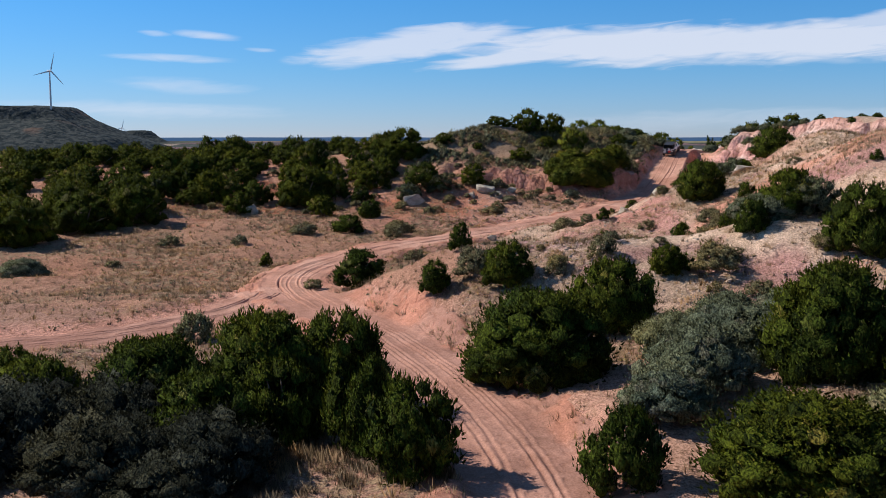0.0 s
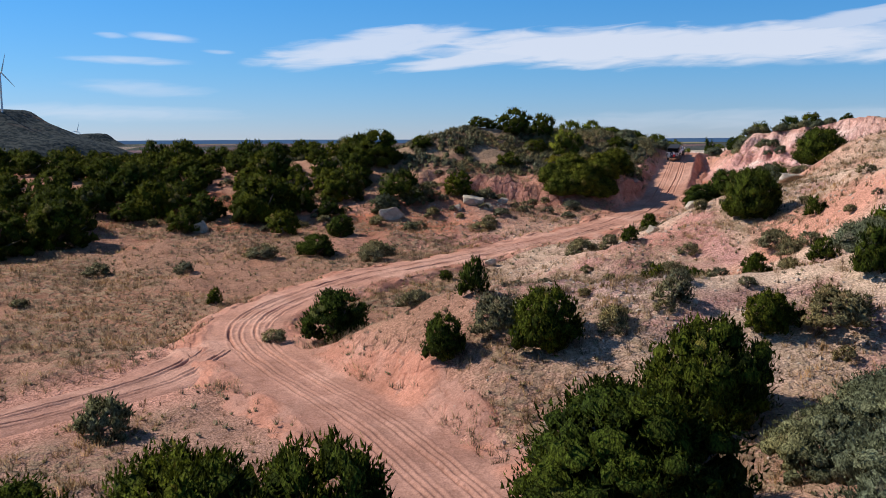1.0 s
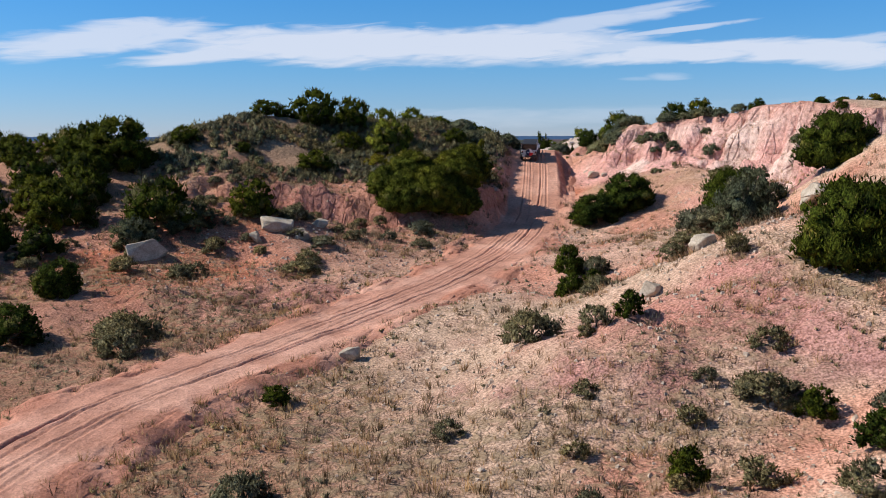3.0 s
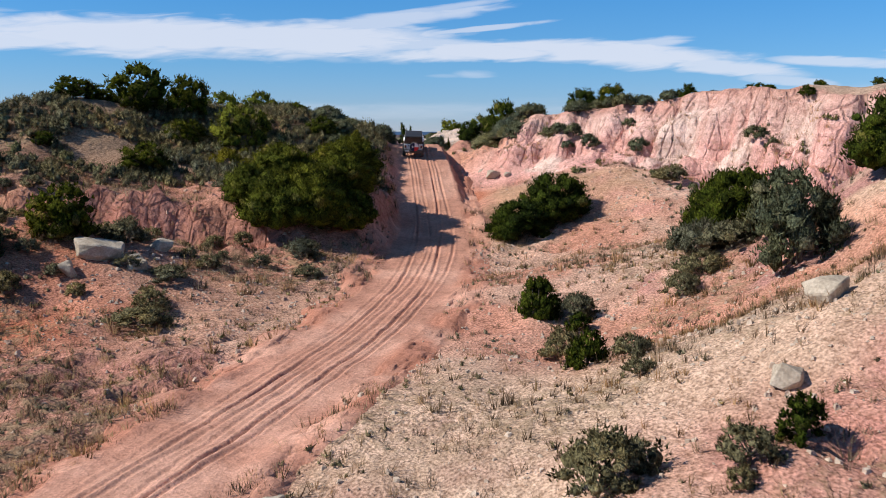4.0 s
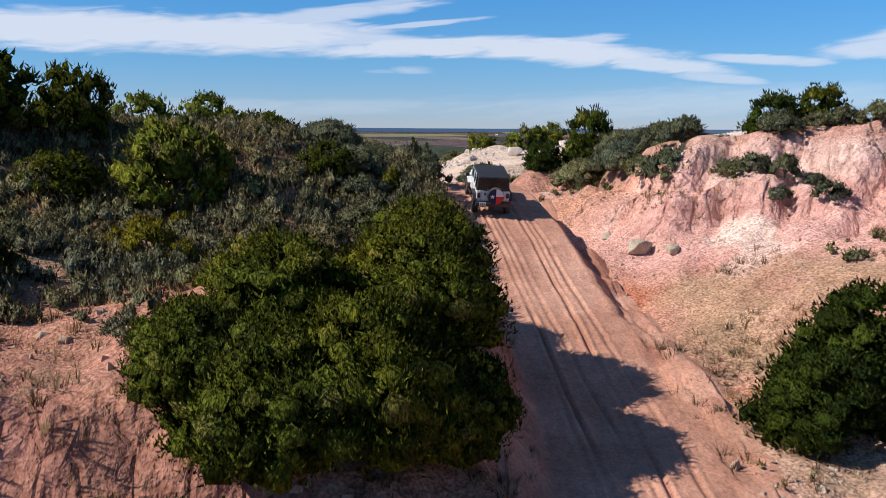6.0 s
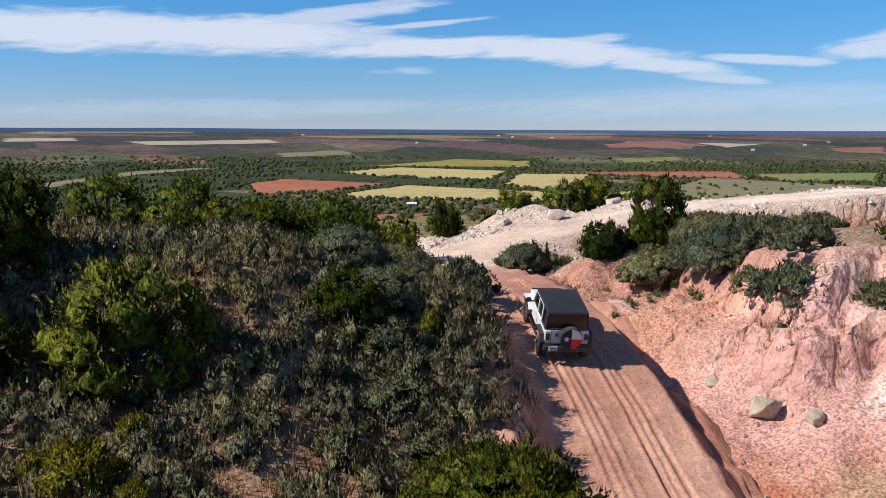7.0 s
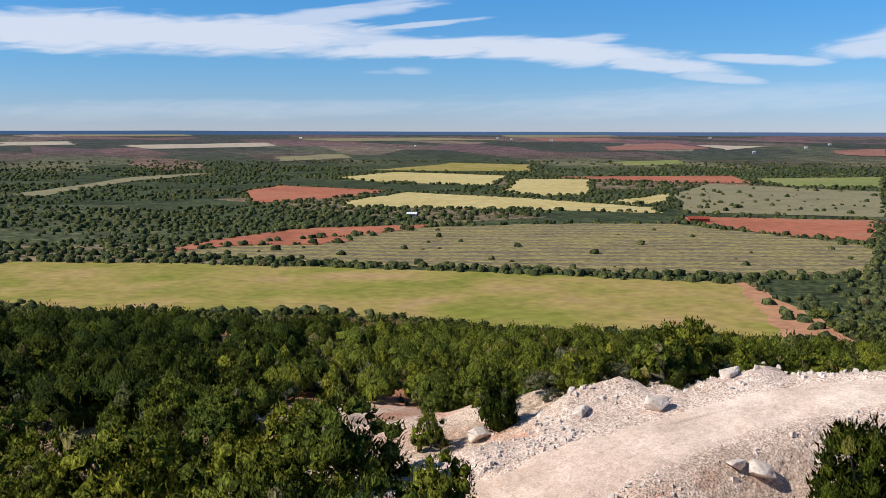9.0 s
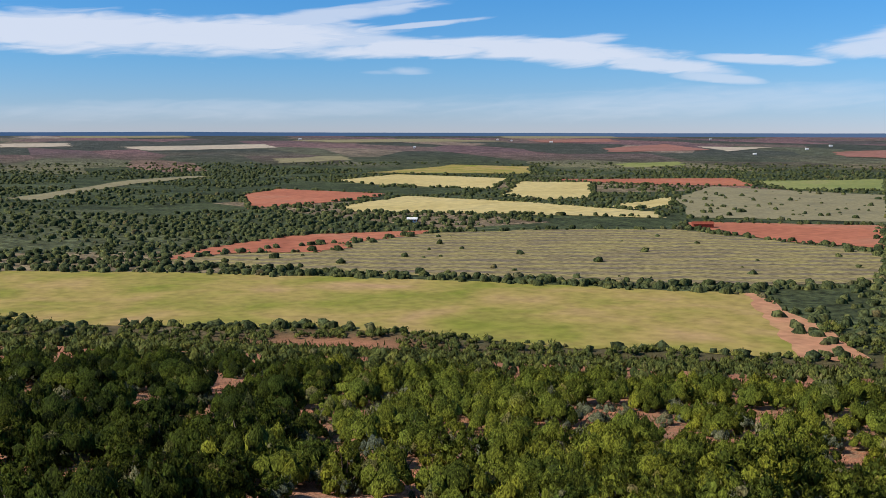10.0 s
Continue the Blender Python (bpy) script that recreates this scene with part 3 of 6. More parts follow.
    # woodland floor and plain
    u = u_of(x, y)
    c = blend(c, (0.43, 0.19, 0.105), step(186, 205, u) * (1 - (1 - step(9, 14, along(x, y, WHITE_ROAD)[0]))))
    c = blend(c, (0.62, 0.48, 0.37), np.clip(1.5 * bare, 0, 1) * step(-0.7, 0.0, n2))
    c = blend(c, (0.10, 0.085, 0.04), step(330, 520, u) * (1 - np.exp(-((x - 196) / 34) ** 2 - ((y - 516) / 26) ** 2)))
    return c


def grown(x, y, slope):
    """How thickly dry grass and weeds stand: none on roads, cliff and fresh banks."""
    g = step(-0.5, 0.4, fbm(x, y, 9, 3, 51)) * (1 - step(0.35, 0.7, slope))
    g = g * (1 - step(-3, 0, cliff_depth(x, y)) * (1 - step(5, 8, cliff_depth(x, y))))
    for line, w in ((ROAD, 2.6), (SIDE_ROAD, 3.4), (WHITE_ROAD, 7.0)):
        g = g * step(w, w + 2.5, along(x, y, line)[0])
    g = g * (1 - step(-13, -8, cliff_depth(x, y)) * step(132, 138, y) * (1 - step(5, 8, cliff_depth(x, y))))
    return np.maximum(g * (1 - step(230, 330, u_of(x, y))), 2.0 * step(430, 560, u_of(x, y)) + np.interp(np.hypot(x - 28, y - 160), [2300, 4900], [0, 1]))


def slope_of(x, y):
    e = 0.8
    return np.hypot(height(x + e, y) - height(x - e, y), height(x, y + e) - height(x, y - e)) / (2 * e)


GRID = []


def on_ground(x, y):
    """The height of the ground's own mesh."""
    xs, ys, gz = GRID
    i, j = np.clip(np.searchsorted(xs, x) - 1, 0, len(xs) - 2), np.clip(np.searchsorted(ys, y) - 1, 0, len(ys) - 2)
    u, v = (x - xs[i]) / (xs[i + 1] - xs[i]), (y - ys[j]) / (ys[j + 1] - ys[j])
    return (gz[j, i] * (1 - u) + gz[j, i + 1] * u) * (1 - v) + (gz[j + 1, i] * (1 - u) + gz[j + 1, i + 1] * u) * v


def build_ground():
    # finer where the cliff and the cut lie
    xs = graded(-36, 70, 0.7, 5200)
    xs = np.unique(np.concatenate([xs, np.arange(32, 56, 0.31)]).round(2))
    ys = graded(28, 200, 0.7, 5200)
    ys = np.unique(np.concatenate([ys, np.arange(116, 172, 0.31)]).round(2))
    gx, gy = np.meshgrid(xs, ys)
    gz = height(gx, gy)
    # the bed of the road lies a little under its surface
    d = np.minimum(along(gx, gy, ROAD)[0], along(gx, gy, SIDE_ROAD)[0])
    d = np.minimum(d, along(gx, gy, WHITE_ROAD)[0])
    slope = slope_of(gx, gy)
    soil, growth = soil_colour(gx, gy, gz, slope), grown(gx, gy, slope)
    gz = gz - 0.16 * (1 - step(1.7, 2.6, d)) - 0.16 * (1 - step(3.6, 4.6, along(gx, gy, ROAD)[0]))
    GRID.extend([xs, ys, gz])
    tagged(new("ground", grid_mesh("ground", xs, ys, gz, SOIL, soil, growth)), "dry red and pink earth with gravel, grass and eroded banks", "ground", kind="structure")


build_ground()


def build_road(road_line, first, label, seed, base=(0.51, 0.262, 0.185), pale=(0.60, 0.335, 0.245), deep_tone=(0.34, 0.150, 0.100), ruts=1.0, half=3.3):
    """The rutted dirt track, on a mesh of its own that follows the road's line."""
    line = np.array(road_line)
    run = np.concatenate([[0], np.cumsum(np.hypot(*np.diff(line[:, :2], axis=0).T))])
    s = np.arange(first, run[-1] - 1, 0.5)
    cx, cy = np.interp(s, run, line[:, 0]), np.interp(s, run, line[:, 1])
    k = np.ones(15) / 15
    pad = lambda v: np.convolve(np.pad(v, 7, mode="edge"), k, "valid")
    cx, cy = pad(cx), pad(cy)
    tx, ty = np.gradient(cx), np.gradient(cy)
    n = np.hypot(tx, ty)
    tx, ty = tx / n, ty / n
    w = np.linspace(-half, half, 121 if half < 4 else 161)
    x = cx[:, None] + ty[:, None] * w[None]
    y = cy[:, None] - tx[:, None] * w[None]
    z = height(x, y)
    ss = np.repeat(s[:, None], len(w), 1)
    rut = np.zeros_like(z)
    for lane, offset, wander, deep in ((1, 0.0, 0.25, 0.13), (2, 0.32, 0.5, 0.085), (3, -0.45, 0.8, 0.05)):
        middle = offset + wander * value_noise(ss / 16.0, ss * 0 + lane, lane + seed)
        for side in (-0.8, 0.8):
            t = w[None] - middle - side
            rut += -deep * np.exp(-(t / 0.065) ** 2) * (0.5 + 0.5 * value_noise(ss / 5.0, ss * 0 + side, seed + 7)) + 0.35 * deep * np.exp(-((np.abs(t) - 0.17) / 0.07) ** 2)
    far = half - 3.3
    edge = step(1.8 + far, 3.1 + far, np.abs(w)[None] + 0.5 * value_noise(ss / 2.2, np.sign(w)[None] * 3 + 0 * ss, 9))
    rut = rut * (1 - 0.85 * step(168, 176, y) * (far > 0))
    z = z + ruts * rut * (1 - edge) + 0.05 * fbm(x, y, 0.9, 2, 31) - 0.22 * edge + 0.02
    n2 = fbm(x, y, 3, 3, 21)
    # broken little ledges where the verge has washed out
    verge = step(2.0, 2.9, np.abs(w)[None] + 0 * ss) * (far > 0)
    washed = step(-0.06, 0.06, fbm(x, y, 1.7, 3, 35)) + 0.6 * step(-0.05, 0.05, fbm(x, y, 0.9, 2, 36))
    z = z + verge * (1 - edge) * (0.17 * washed - 0.10)
    c = np.zeros(z.shape + (3,)) + np.array(base)
    c = blend(c, pale, step(-0.2, 0.6, n2 + rut * 4))
    c = blend(c, deep_tone, step(0.02, 0.09, -rut) * 0.7)
    c = blend(c, (0.345, 0.18, 0.135), (1 - step(56, 88, y + 2 * n2)) * 0.75)
    c = blend(c, (0.70, 0.53, 0.42), step(174.5, 178, y + 0.6 * n2) * (1 - step(3, 9, np.abs(x - 48))))
    c = blend(c, (0.47, 0.215, 0.145), verge * step(-0.3, 0.3, fbm(x, y, 2.2, 3, 37)))
    tagged(new("road", grid_mesh("road", x, y, z, TRACK, c)), label, "road", kind="structure")


build_road(ROAD, 26, "rutted red dirt track with wheel marks climbing to a cut", 0, half=5.0)
build_road(SIDE_ROAD, 20, "side track of pink dirt joining the main track", 20)
build_road(WHITE_ROAD, 1, "graded whitish caliche road over the crest", 40, (0.72, 0.56, 0.45), (0.78, 0.63, 0.52), (0.60, 0.45, 0.35), 0.5)


# ---- the plain: fields, hedges, house, mesa, wind turbines ----
def raw_mesh(name, verts, faces, material, normals=None, smooth=False, second=None, second_from=0):
    me = bpy.data.meshes.new(name)
    verts = np.asarray(verts, np.float32)
    faces = np.asarray(faces, np.int32)
    me.vertices.add(len(verts))
    me.vertices.foreach_set("co", verts.ravel())
    size = faces.shape[1]
    me.loops.add(faces.size)
    me.loops.foreach_set("vertex_index", faces.ravel())
    me.polygons.add(len(faces))
    me.polygons.foreach_set("loop_start", np.arange(0, faces.size, size, dtype=np.int32))
    me.polygons.foreach_set("use_smooth", np.full(len(faces), normals is not None or smooth))
    me.update(calc_edges=True)
    if normals is not None:
        me.normals_split_custom_set_from_vertices(np.asarray(normals, np.float32))
    me.materials.append(material)
    if second:
        me.materials.append(second)
        me.polygons.foreach_set("material_index", (np.arange(len(faces)) >= second_from).astype(np.int32))
    return me


def field_material(name, a, b, c, scale, rows=0.0, turn=0.0):
    s = Shader(name, 0.95, 0, 0.1)
    n, f = s.noise(scale, 5, 0.5), s.noise(scale * 9, 5)
    col = s.mix(1.0, s.ramp(n, [(0.3, a), (0.55, b), (0.75, c)]), s.ramp(f, [(0.3, 0.78), (0.7, 1.18)]), "MULTIPLY")
    if rows:
        m = s.node("ShaderNodeMapping")
        m.inputs["Rotation"].default_value = (0, 0, radians(turn))
        s.link(s.coord.outputs["Object"], m.inputs["Vector"])
        w = s.node("ShaderNodeTexWave", Scale=rows, Distortion=5.0, Detail=5.0)
        w.bands_direction = "Y"
        w.inputs["Detail Scale"].default_value = 1.3
        s.link(m.outputs[0], w.inputs["Vector"])
        broken = s.ramp(s.noise(0.035, 5, 0.4, "Object", (1.0, 2.5, 1.0)), [(0.35, 0.1), (0.62, 0.75)])
        col = s.mix(broken, col, s.ramp(w.outputs["Fac"], [(0.3, (0.15, 0.12, 0.095)), (0.7, (0.33, 0.275, 0.10))]))
        col = s.mix(1.0, col, s.ramp(s.noise(0.25, 4), [(0.35, 0.62), (0.6, 1.15)]), "MULTIPLY")
    s.colour(col)
    return s.mat


PASTURE = field_material("pasture", (0.20, 0.215, 0.03), (0.35, 0.265, 0.08), (0.42, 0.27, 0.13), 0.019)
FALLOW = field_material("fallow", (0.20, 0.155, 0.085), (0.28, 0.225, 0.095), (0.32, 0.265, 0.085), 0.02, 0.016, 33)
RED_EARTH = field_material("ploughed_earth", (0.34, 0.115, 0.065), (0.43, 0.155, 0.085), (0.38, 0.18, 0.11), 0.012)
# ploughed earth for the far fields, its red faded as by haze
HAZED_EARTH = field_material("far_earth", (0.24, 0.115, 0.085), (0.30, 0.14, 0.105), (0.26, 0.15, 0.12), 0.008)
BARE = field_material("bare_strip", (0.42, 0.20, 0.115), (0.47, 0.24, 0.13), (0.42, 0.27, 0.12), 0.02)
STRAW = field_material("straw", (0.46, 0.36, 0.14), (0.54, 0.43, 0.18), (0.44, 0.36, 0.17), 0.010)
GREEN = field_material("green_crop", (0.18, 0.21, 0.06), (0.24, 0.25, 0.08), (0.26, 0.24, 0.10), 0.010)
PALE = field_material("pale_range", (0.20, 0.175, 0.10), (0.26, 0.225, 0.12), (0.21, 0.19, 0.11), 0.02)
CHALK = field_material("chalk_earth", (0.40, 0.34, 0.26), (0.46, 0.38, 0.28), (0.50, 0.42, 0.33), 0.01)
FIELDS = [
    ("pasture", PASTURE, [(111, 813), (198, 752), (304, 659), (394, 565), (442, 514), (352, 390), (330, 408), (301, 440), (271, 460), (243, 508), (205, 552), (171, 573), (108, 615), (88, 640), (60, 740)]),
    ("fallow_field", FALLOW, [(200, 799), (262, 832), (361, 844), (455, 873), (576, 841), (663, 789), (661, 666), (659, 583), (539, 502), (451, 535), (385, 602), (313, 675)]),
    ("ploughed_field", RED_EARTH, [(201, 802), (237, 843), (282, 878), (342, 909), (408, 906), (485, 883), (358, 837), (348, 808), (317, 799), (260, 826)]),
    ("ploughed_field", RED_EARTH, [(716, 834), (852, 714), (687, 602), (663, 678), (676, 793)])]
TILLED = [
    ("ploughed_field", RED_EARTH, [(494, 1429), (590, 1540), (678, 1350), (598, 1278), (415, 1194)]),
    ("ploughed_field", RED_EARTH, [(1107, 1590), (1462, 1439), (1283, 1232), (1152, 1365)]),
    ("ploughed_field", HAZED_EARTH, [(2069, 2508), (2415, 2587), (2262, 2238), (1960, 2353)]),
    ("ploughed_field", HAZED_EARTH, [(2418, 1947), (2600, 1898), (2329, 1714), (2309, 1830)]),
    ("ploughed_field", HAZED_EARTH, [(2268, 3184), (2578, 3055), (2404, 2828), (2158, 2935)]),
    ("bare_strip", BARE, [(439, 517), (446, 513), (357, 384), (336, 400), (372, 442), (412, 487)])]
FIELDS += TILLED
MORE_FIELDS = [
    ("straw_field", STRAW, [(756, 1718), (991, 1899), (1096, 1646), (869, 1380), (789, 1534)]),
    ("straw_field", STRAW, [(1034, 1538), (1133, 1460), (876, 1154), (791, 1153), (805, 1263)]),
    ("straw_field", STRAW, [(519, 1181), (680, 1307), (748, 1120), (780, 935), (735, 881), (628, 999), (493, 1112)]),
    ("straw_field", STRAW, [(786, 1024), (975, 1110), (867, 997), (783, 978)]),
    ("green_field", GREEN, [(1405, 1350), (1673, 1269), (1352, 1052), (1258, 1157)]),
    ("green_field", GREEN, [(1687, 2043), (1868, 1989), (1796, 1889), (1654, 1924)]),
    ("tan_field", PASTURE, [(980, 2000), (1343, 2242), (1474, 2093), (1243, 1790)]),
    ("range_land", PALE, [(954, 1084), (1207, 1257), (1256, 987), (884, 735), (760, 866)]),
    ("farm_road", PALE, [(215, 1513), (466, 1906), (613, 2024), (639, 1983), (450, 1806), (235, 1453)])]
FAR_FIELDS = [
    ("chalk_field", CHALK, [(2374, 2414), (2494, 2219), (2252, 2168)]),
    ("tan_field", CHALK, [(773, 3240), (1253, 3262), (1202, 3038), (801, 3028)]),
    ("tan_field", PALE, [(1010, 2608), (1222, 2639), (1193, 2493), (987, 2476)]),
    ("tan_field", CHALK, [(474, 3520), (683, 3552), (645, 3317), (445, 3302)]),
    ("tan_field", PALE, [(1433, 3550), (2017, 3475), (2115, 3081), (1533, 3282)]),
    ("tan_field", PALE, [(2477, 3672), (2960, 3490), (2738, 3203), (2328, 3379)]),
    ("tan_field", PALE, [(791, 4326), (1303, 4283), (1226, 3963), (775, 4023)])]
FIELD_LABELS = {"shade_juniper": ("dense juniper on the long slope, shade put into its leaf green", "juniper"), "bare_strip": "strip of bare orange earth at the end of the pasture", "pasture": "yellow-green pasture below the wooded slope", "fallow_field": "grey-green fallow field with faint rows", "ploughed_field": "bare red ploughed earth between hedges", "straw_field": "pale yellow straw field on the plain", "green_field": "green crop field far off", "tan_field": "tan field far off on the plain", "range_land": "pale range dotted with shrubs", "farm_road": "pale farm road across the plain", "chalk_field": "whitish bare field far off"}


def lay_field(name, material, corners, lift):
    bm = bmesh.new()
    ring = [bm.verts.new((x, y, 0)) for x, y in corners]
    bm.faces.new(ring)
    bmesh.ops.subdivide_edges(bm, edges=bm.edges[:], cuts=5, use_grid_fill=False)
    rng = random.Random(int(corners[0][0]))
    for v in bm.verts:
        j = 0.004 * math.hypot(v.co.x, v.co.y)
        v.co.x, v.co.y = v.co.x + rng.uniform(-j, j), v.co.y + rng.uniform(-j, j)
    bmesh.ops.triangulate(bm, faces=bm.faces[:])
    for _ in range(2):
        bmesh.ops.subdivide_edges(bm, edges=bm.edges[:], cuts=1)
    bmesh.ops.triangulate(bm, faces=bm.faces[:])
    for v in bm.verts:
        v.co.z = float(on_ground(v.co.x, v.co.y)) + lift + 0.00012 * math.hypot(v.co.x, v.co.y)
    bmesh.ops.recalc_face_normals(bm, faces=bm.faces[:])
    me = bpy.data.meshes.new(name)
    bm.to_mesh(me)
    bm.free()
    me.materials.append(material)
    tagged(new(name, me), FIELD_LABELS[name], "field", kind="structure")


for k, (name, material, corners) in enumerate(FIELDS + MORE_FIELDS + FAR_FIELDS):
    lay_field(name, material, corners, 0.15 + 0.01 * k + (0.25 if name == "ploughed_field" else 0))


def inside(x, y, corners):
    odd = np.zeros(np.shape(x), bool)
    for (ax, ay), (bx, by) in zip(corners, corners[1:] + corners[:1]):
        cross = (ay > y) != (by > y)
        odd ^= cross & (x < (bx - ax) * (y - ay) / ((by - ay) or 1e-9) + ax)
    return odd


def plain_scrub():
    """Brush of the plain, thick between the fields, thin on the range land, and along the hedges."""
    rng = np.random.default_rng(91)
    n = 26000
    r, a = 430 + 2100 * rng.uniform(0, 1, n) ** 1.7, radians(31.6) + rng.uniform(-0.55, 0.55, n)
    x, y = 28 + r * np.sin(a), 160 + r * np.cos(a)
    free = (u_of(x, y) > 500) & (fbm(x, y, 140, 3, 92) > -0.55 + 0.6 * rng.uniform(0, 1, n))
    for name, _, corners in FIELDS + MORE_FIELDS:
        hit = inside(x, y, corners)
        free &= ~hit | ((rng.uniform(0, 1, n) < 0.16) if name == "range_land" else (rng.uniform(0, 1, n) < 0.025) if name == "fallow_field" else False)
    x, y = x[free], y[free]
    for name, _, corners in FIELDS[:6] + MORE_FIELDS[:5]:
        for (ax, ay), (bx, by) in zip(corners, corners[1:] + corners[:1]):
            k = int(math.hypot(bx - ax, by - ay) / 5)
            t = rng.uniform(0, 1, k)
            keep = rng.uniform(0, 1, k) < 0.8
            x = np.concatenate([x, (ax + t * (bx - ax) + rng.normal(0, 2.5, k))[keep]])
            y = np.concatenate([y, (ay + t * (by - ay) + rng.normal(0, 2.5, k))[keep]])
    k = len(x)
    w = rng.uniform(1.5, 6.2, k) * (1 + 0.25 * np.clip(np.hypot(x, y) / 1500, 0, 1.5))
    z = on_ground(x, y)
    ring = np.array([(math.cos(t), math.sin(t)) for t in np.arange(6) * math.pi / 3])
    low = np.concatenate([ring[None] * w[:, None, None] * rng.uniform(0.3, 0.68, (k, 6, 1)), rng.uniform(0.0, 0.1, (k, 6, 1))], -1)
    mid = np.concatenate([ring[None] * w[:, None, None] * rng.uniform(0.2, 0.62, (k, 6, 1)), w[:, None, None] * rng.uniform(0.22, 0.55, (k, 6, 1))], -1)
    top = np.stack([rng.uniform(-0.15, 0.15, k) * w, rng.uniform(-0.15, 0.15, k) * w, w * rng.uniform(0.5, 0.65, k)], -1)[:, None]
    v = np.concatenate([low, mid, top], 1) + np.stack([x, y, z], -1)[:, None]
    f = []
    for i in range(6):
        j = (i + 1) % 6
        f += [(i, j, 6 + j), (i, 6 + j, 6 + i), (6 + i, 6 + j, 12)]
    faces = (np.array(f)[None] + 13 * np.arange(k)[:, None, None]).reshape(-1, 3)
    tagged(new("plain_brush", raw_mesh("plain_brush", v.reshape(-1, 3), faces, BRUSH, None, True)), "dark brush and hedges between the fields of the plain", "brush", kind="stuff")


plain_scrub()


def far_distance():
    """A glowing blue ring some kilometres off, standing in for the horizon haze."""
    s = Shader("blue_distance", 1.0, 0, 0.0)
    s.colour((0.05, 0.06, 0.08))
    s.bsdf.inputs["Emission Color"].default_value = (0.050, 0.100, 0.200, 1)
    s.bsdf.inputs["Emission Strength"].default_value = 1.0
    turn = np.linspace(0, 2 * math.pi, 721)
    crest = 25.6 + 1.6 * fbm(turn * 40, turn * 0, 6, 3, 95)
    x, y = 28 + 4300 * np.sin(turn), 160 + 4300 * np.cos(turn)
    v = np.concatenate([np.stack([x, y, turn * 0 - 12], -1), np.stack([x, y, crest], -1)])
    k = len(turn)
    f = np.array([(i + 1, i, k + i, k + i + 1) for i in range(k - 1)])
    tagged(new("backdrop", raw_mesh("backdrop", v, f, s.mat)), "glowing blue backdrop ring for the haze at the horizon", "horizon", kind="structure")


far_distance()
WHITE_WALL = plain_noise("white_wall", (0.70, 0.69, 0.66), (0.8, 0.79, 0.76), 1.0, 0.01)
RED_IRON = plain_noise("rusty_iron", (0.22, 0.05, 0.03), (0.34, 0.09, 0.05), 1.0, 0.02, 0.7)
STEEL_WHITE = plain_noise("white_steel", (0.72, 0.73, 0.74), (0.80, 0.80, 0.80), 0.2, 0.005, 0.45)


def part(name, bm, material, parent, label=""):
    me = bpy.data.meshes.new(name)
    bm.normal_update()
    bm.to_mesh(me)
    bm.free()
    me.materials.append(material)
    ob = new(name, me)
    ob.parent = parent
    return tagged(ob, label)


def box(size, at=(0, 0, 0), bevel=0.0, turn=None, segments=2):
    bm = bmesh.new()
    bmesh.ops.create_cube(bm, size=1.0)
    bmesh.ops.scale(bm, vec=size, verts=bm.verts)
    if bevel:
        bmesh.ops.bevel(bm, geom=bm.edges[:], offset=bevel, segments=segments, affect="EDGES", profile=0.5)
    if turn:
        bmesh.ops.transform(bm, matrix=pose(0, 0, 0, *turn), verts=bm.verts)
    bmesh.ops.translate(bm, vec=at, verts=bm.verts)
    return bm


def tube(r1, r2, a, b, sides=16):
    bm = bmesh.new()
    a, b = Vector(a), Vector(b)
    bmesh.ops.create_cone(bm, cap_ends=True, segments=sides, radius1=r1, radius2=r2, depth=(b - a).length)
    m = Matrix.Translation((a + b) / 2) @ (b - a).to_track_quat("Z", "Y").to_matrix().to_4x4()
    bmesh.ops.transform(bm, matrix=m, verts=bm.verts)
    return bm


def merge(*parts):
    out = bmesh.new()
    for bm in parts:
        me = bpy.data.meshes.new("tmp")
        bm.to_mesh(me)
        bm.free()
        out.from_mesh(me)
        bpy.data.meshes.remove(me)
    return out


def farmhouse(x, y, wide, deep, high, wall, roof, label):
    holder = new("farm_house")
    holder.matrix_world = pose(x, y, float(height(x, y, False)) + 0.3, 0, 0, -32)
    part("wall", box((wide, deep, high), (0, 0, high / 2)), wall, holder)
    bm = bmesh.new()
    w, d = wide / 2 + 0.6, deep / 2 + 0.6
    p = [bm.verts.new(c) for c in ((-w, -d, high), (w, -d, high), (w, d, high), (-w, d, high), (-w, 0, high + deep * 0.3), (w, 0, high + deep * 0.3))]
    for face in ((0, 1, 5, 4), (2, 3, 4, 5), (0, 4, 3), (1, 2, 5), (3, 2, 1, 0)):
        bm.faces.new([p[i] for i in face])
    part("roof", bm, roof, holder)
    for k in (-0.3, 0.0, 0.3):
        part("window", box((1.4, 0.1, 1.3), (wide * k, -deep / 2 - 0.03, high * 0.55)), RED_IRON, holder)
    tagged(holder, label, "house")


farmhouse(492, 966, 9, 6, 3, WHITE_WALL, WHITE_WALL, "small white farmhouse among brush on the plain")
farmhouse(690, 786, 18, 7, 3.5, RED_IRON, RED_IRON, "long rusty red shed beside the ploughed field")
# white farm buildings far out on the plain: bearing, distance, width
for bearing, r, wide in ((34.9, 3700, 9), (35.7, 3600, 7), (38.0, 3500, 10), (46.9, 3800, 9), (30.1, 3090, 7), (49.3, 2850, 9), (52.0, 3100, 8), (23.5, 3700, 10), (53.2, 3300, 9)):
    farmhouse(28 + r * math.sin(radians(bearing)), 160 + r * math.cos(radians(bearing)), wide, 6, 3.5, WHITE_WALL, WHITE_WALL, "white farm building far out on the plain")


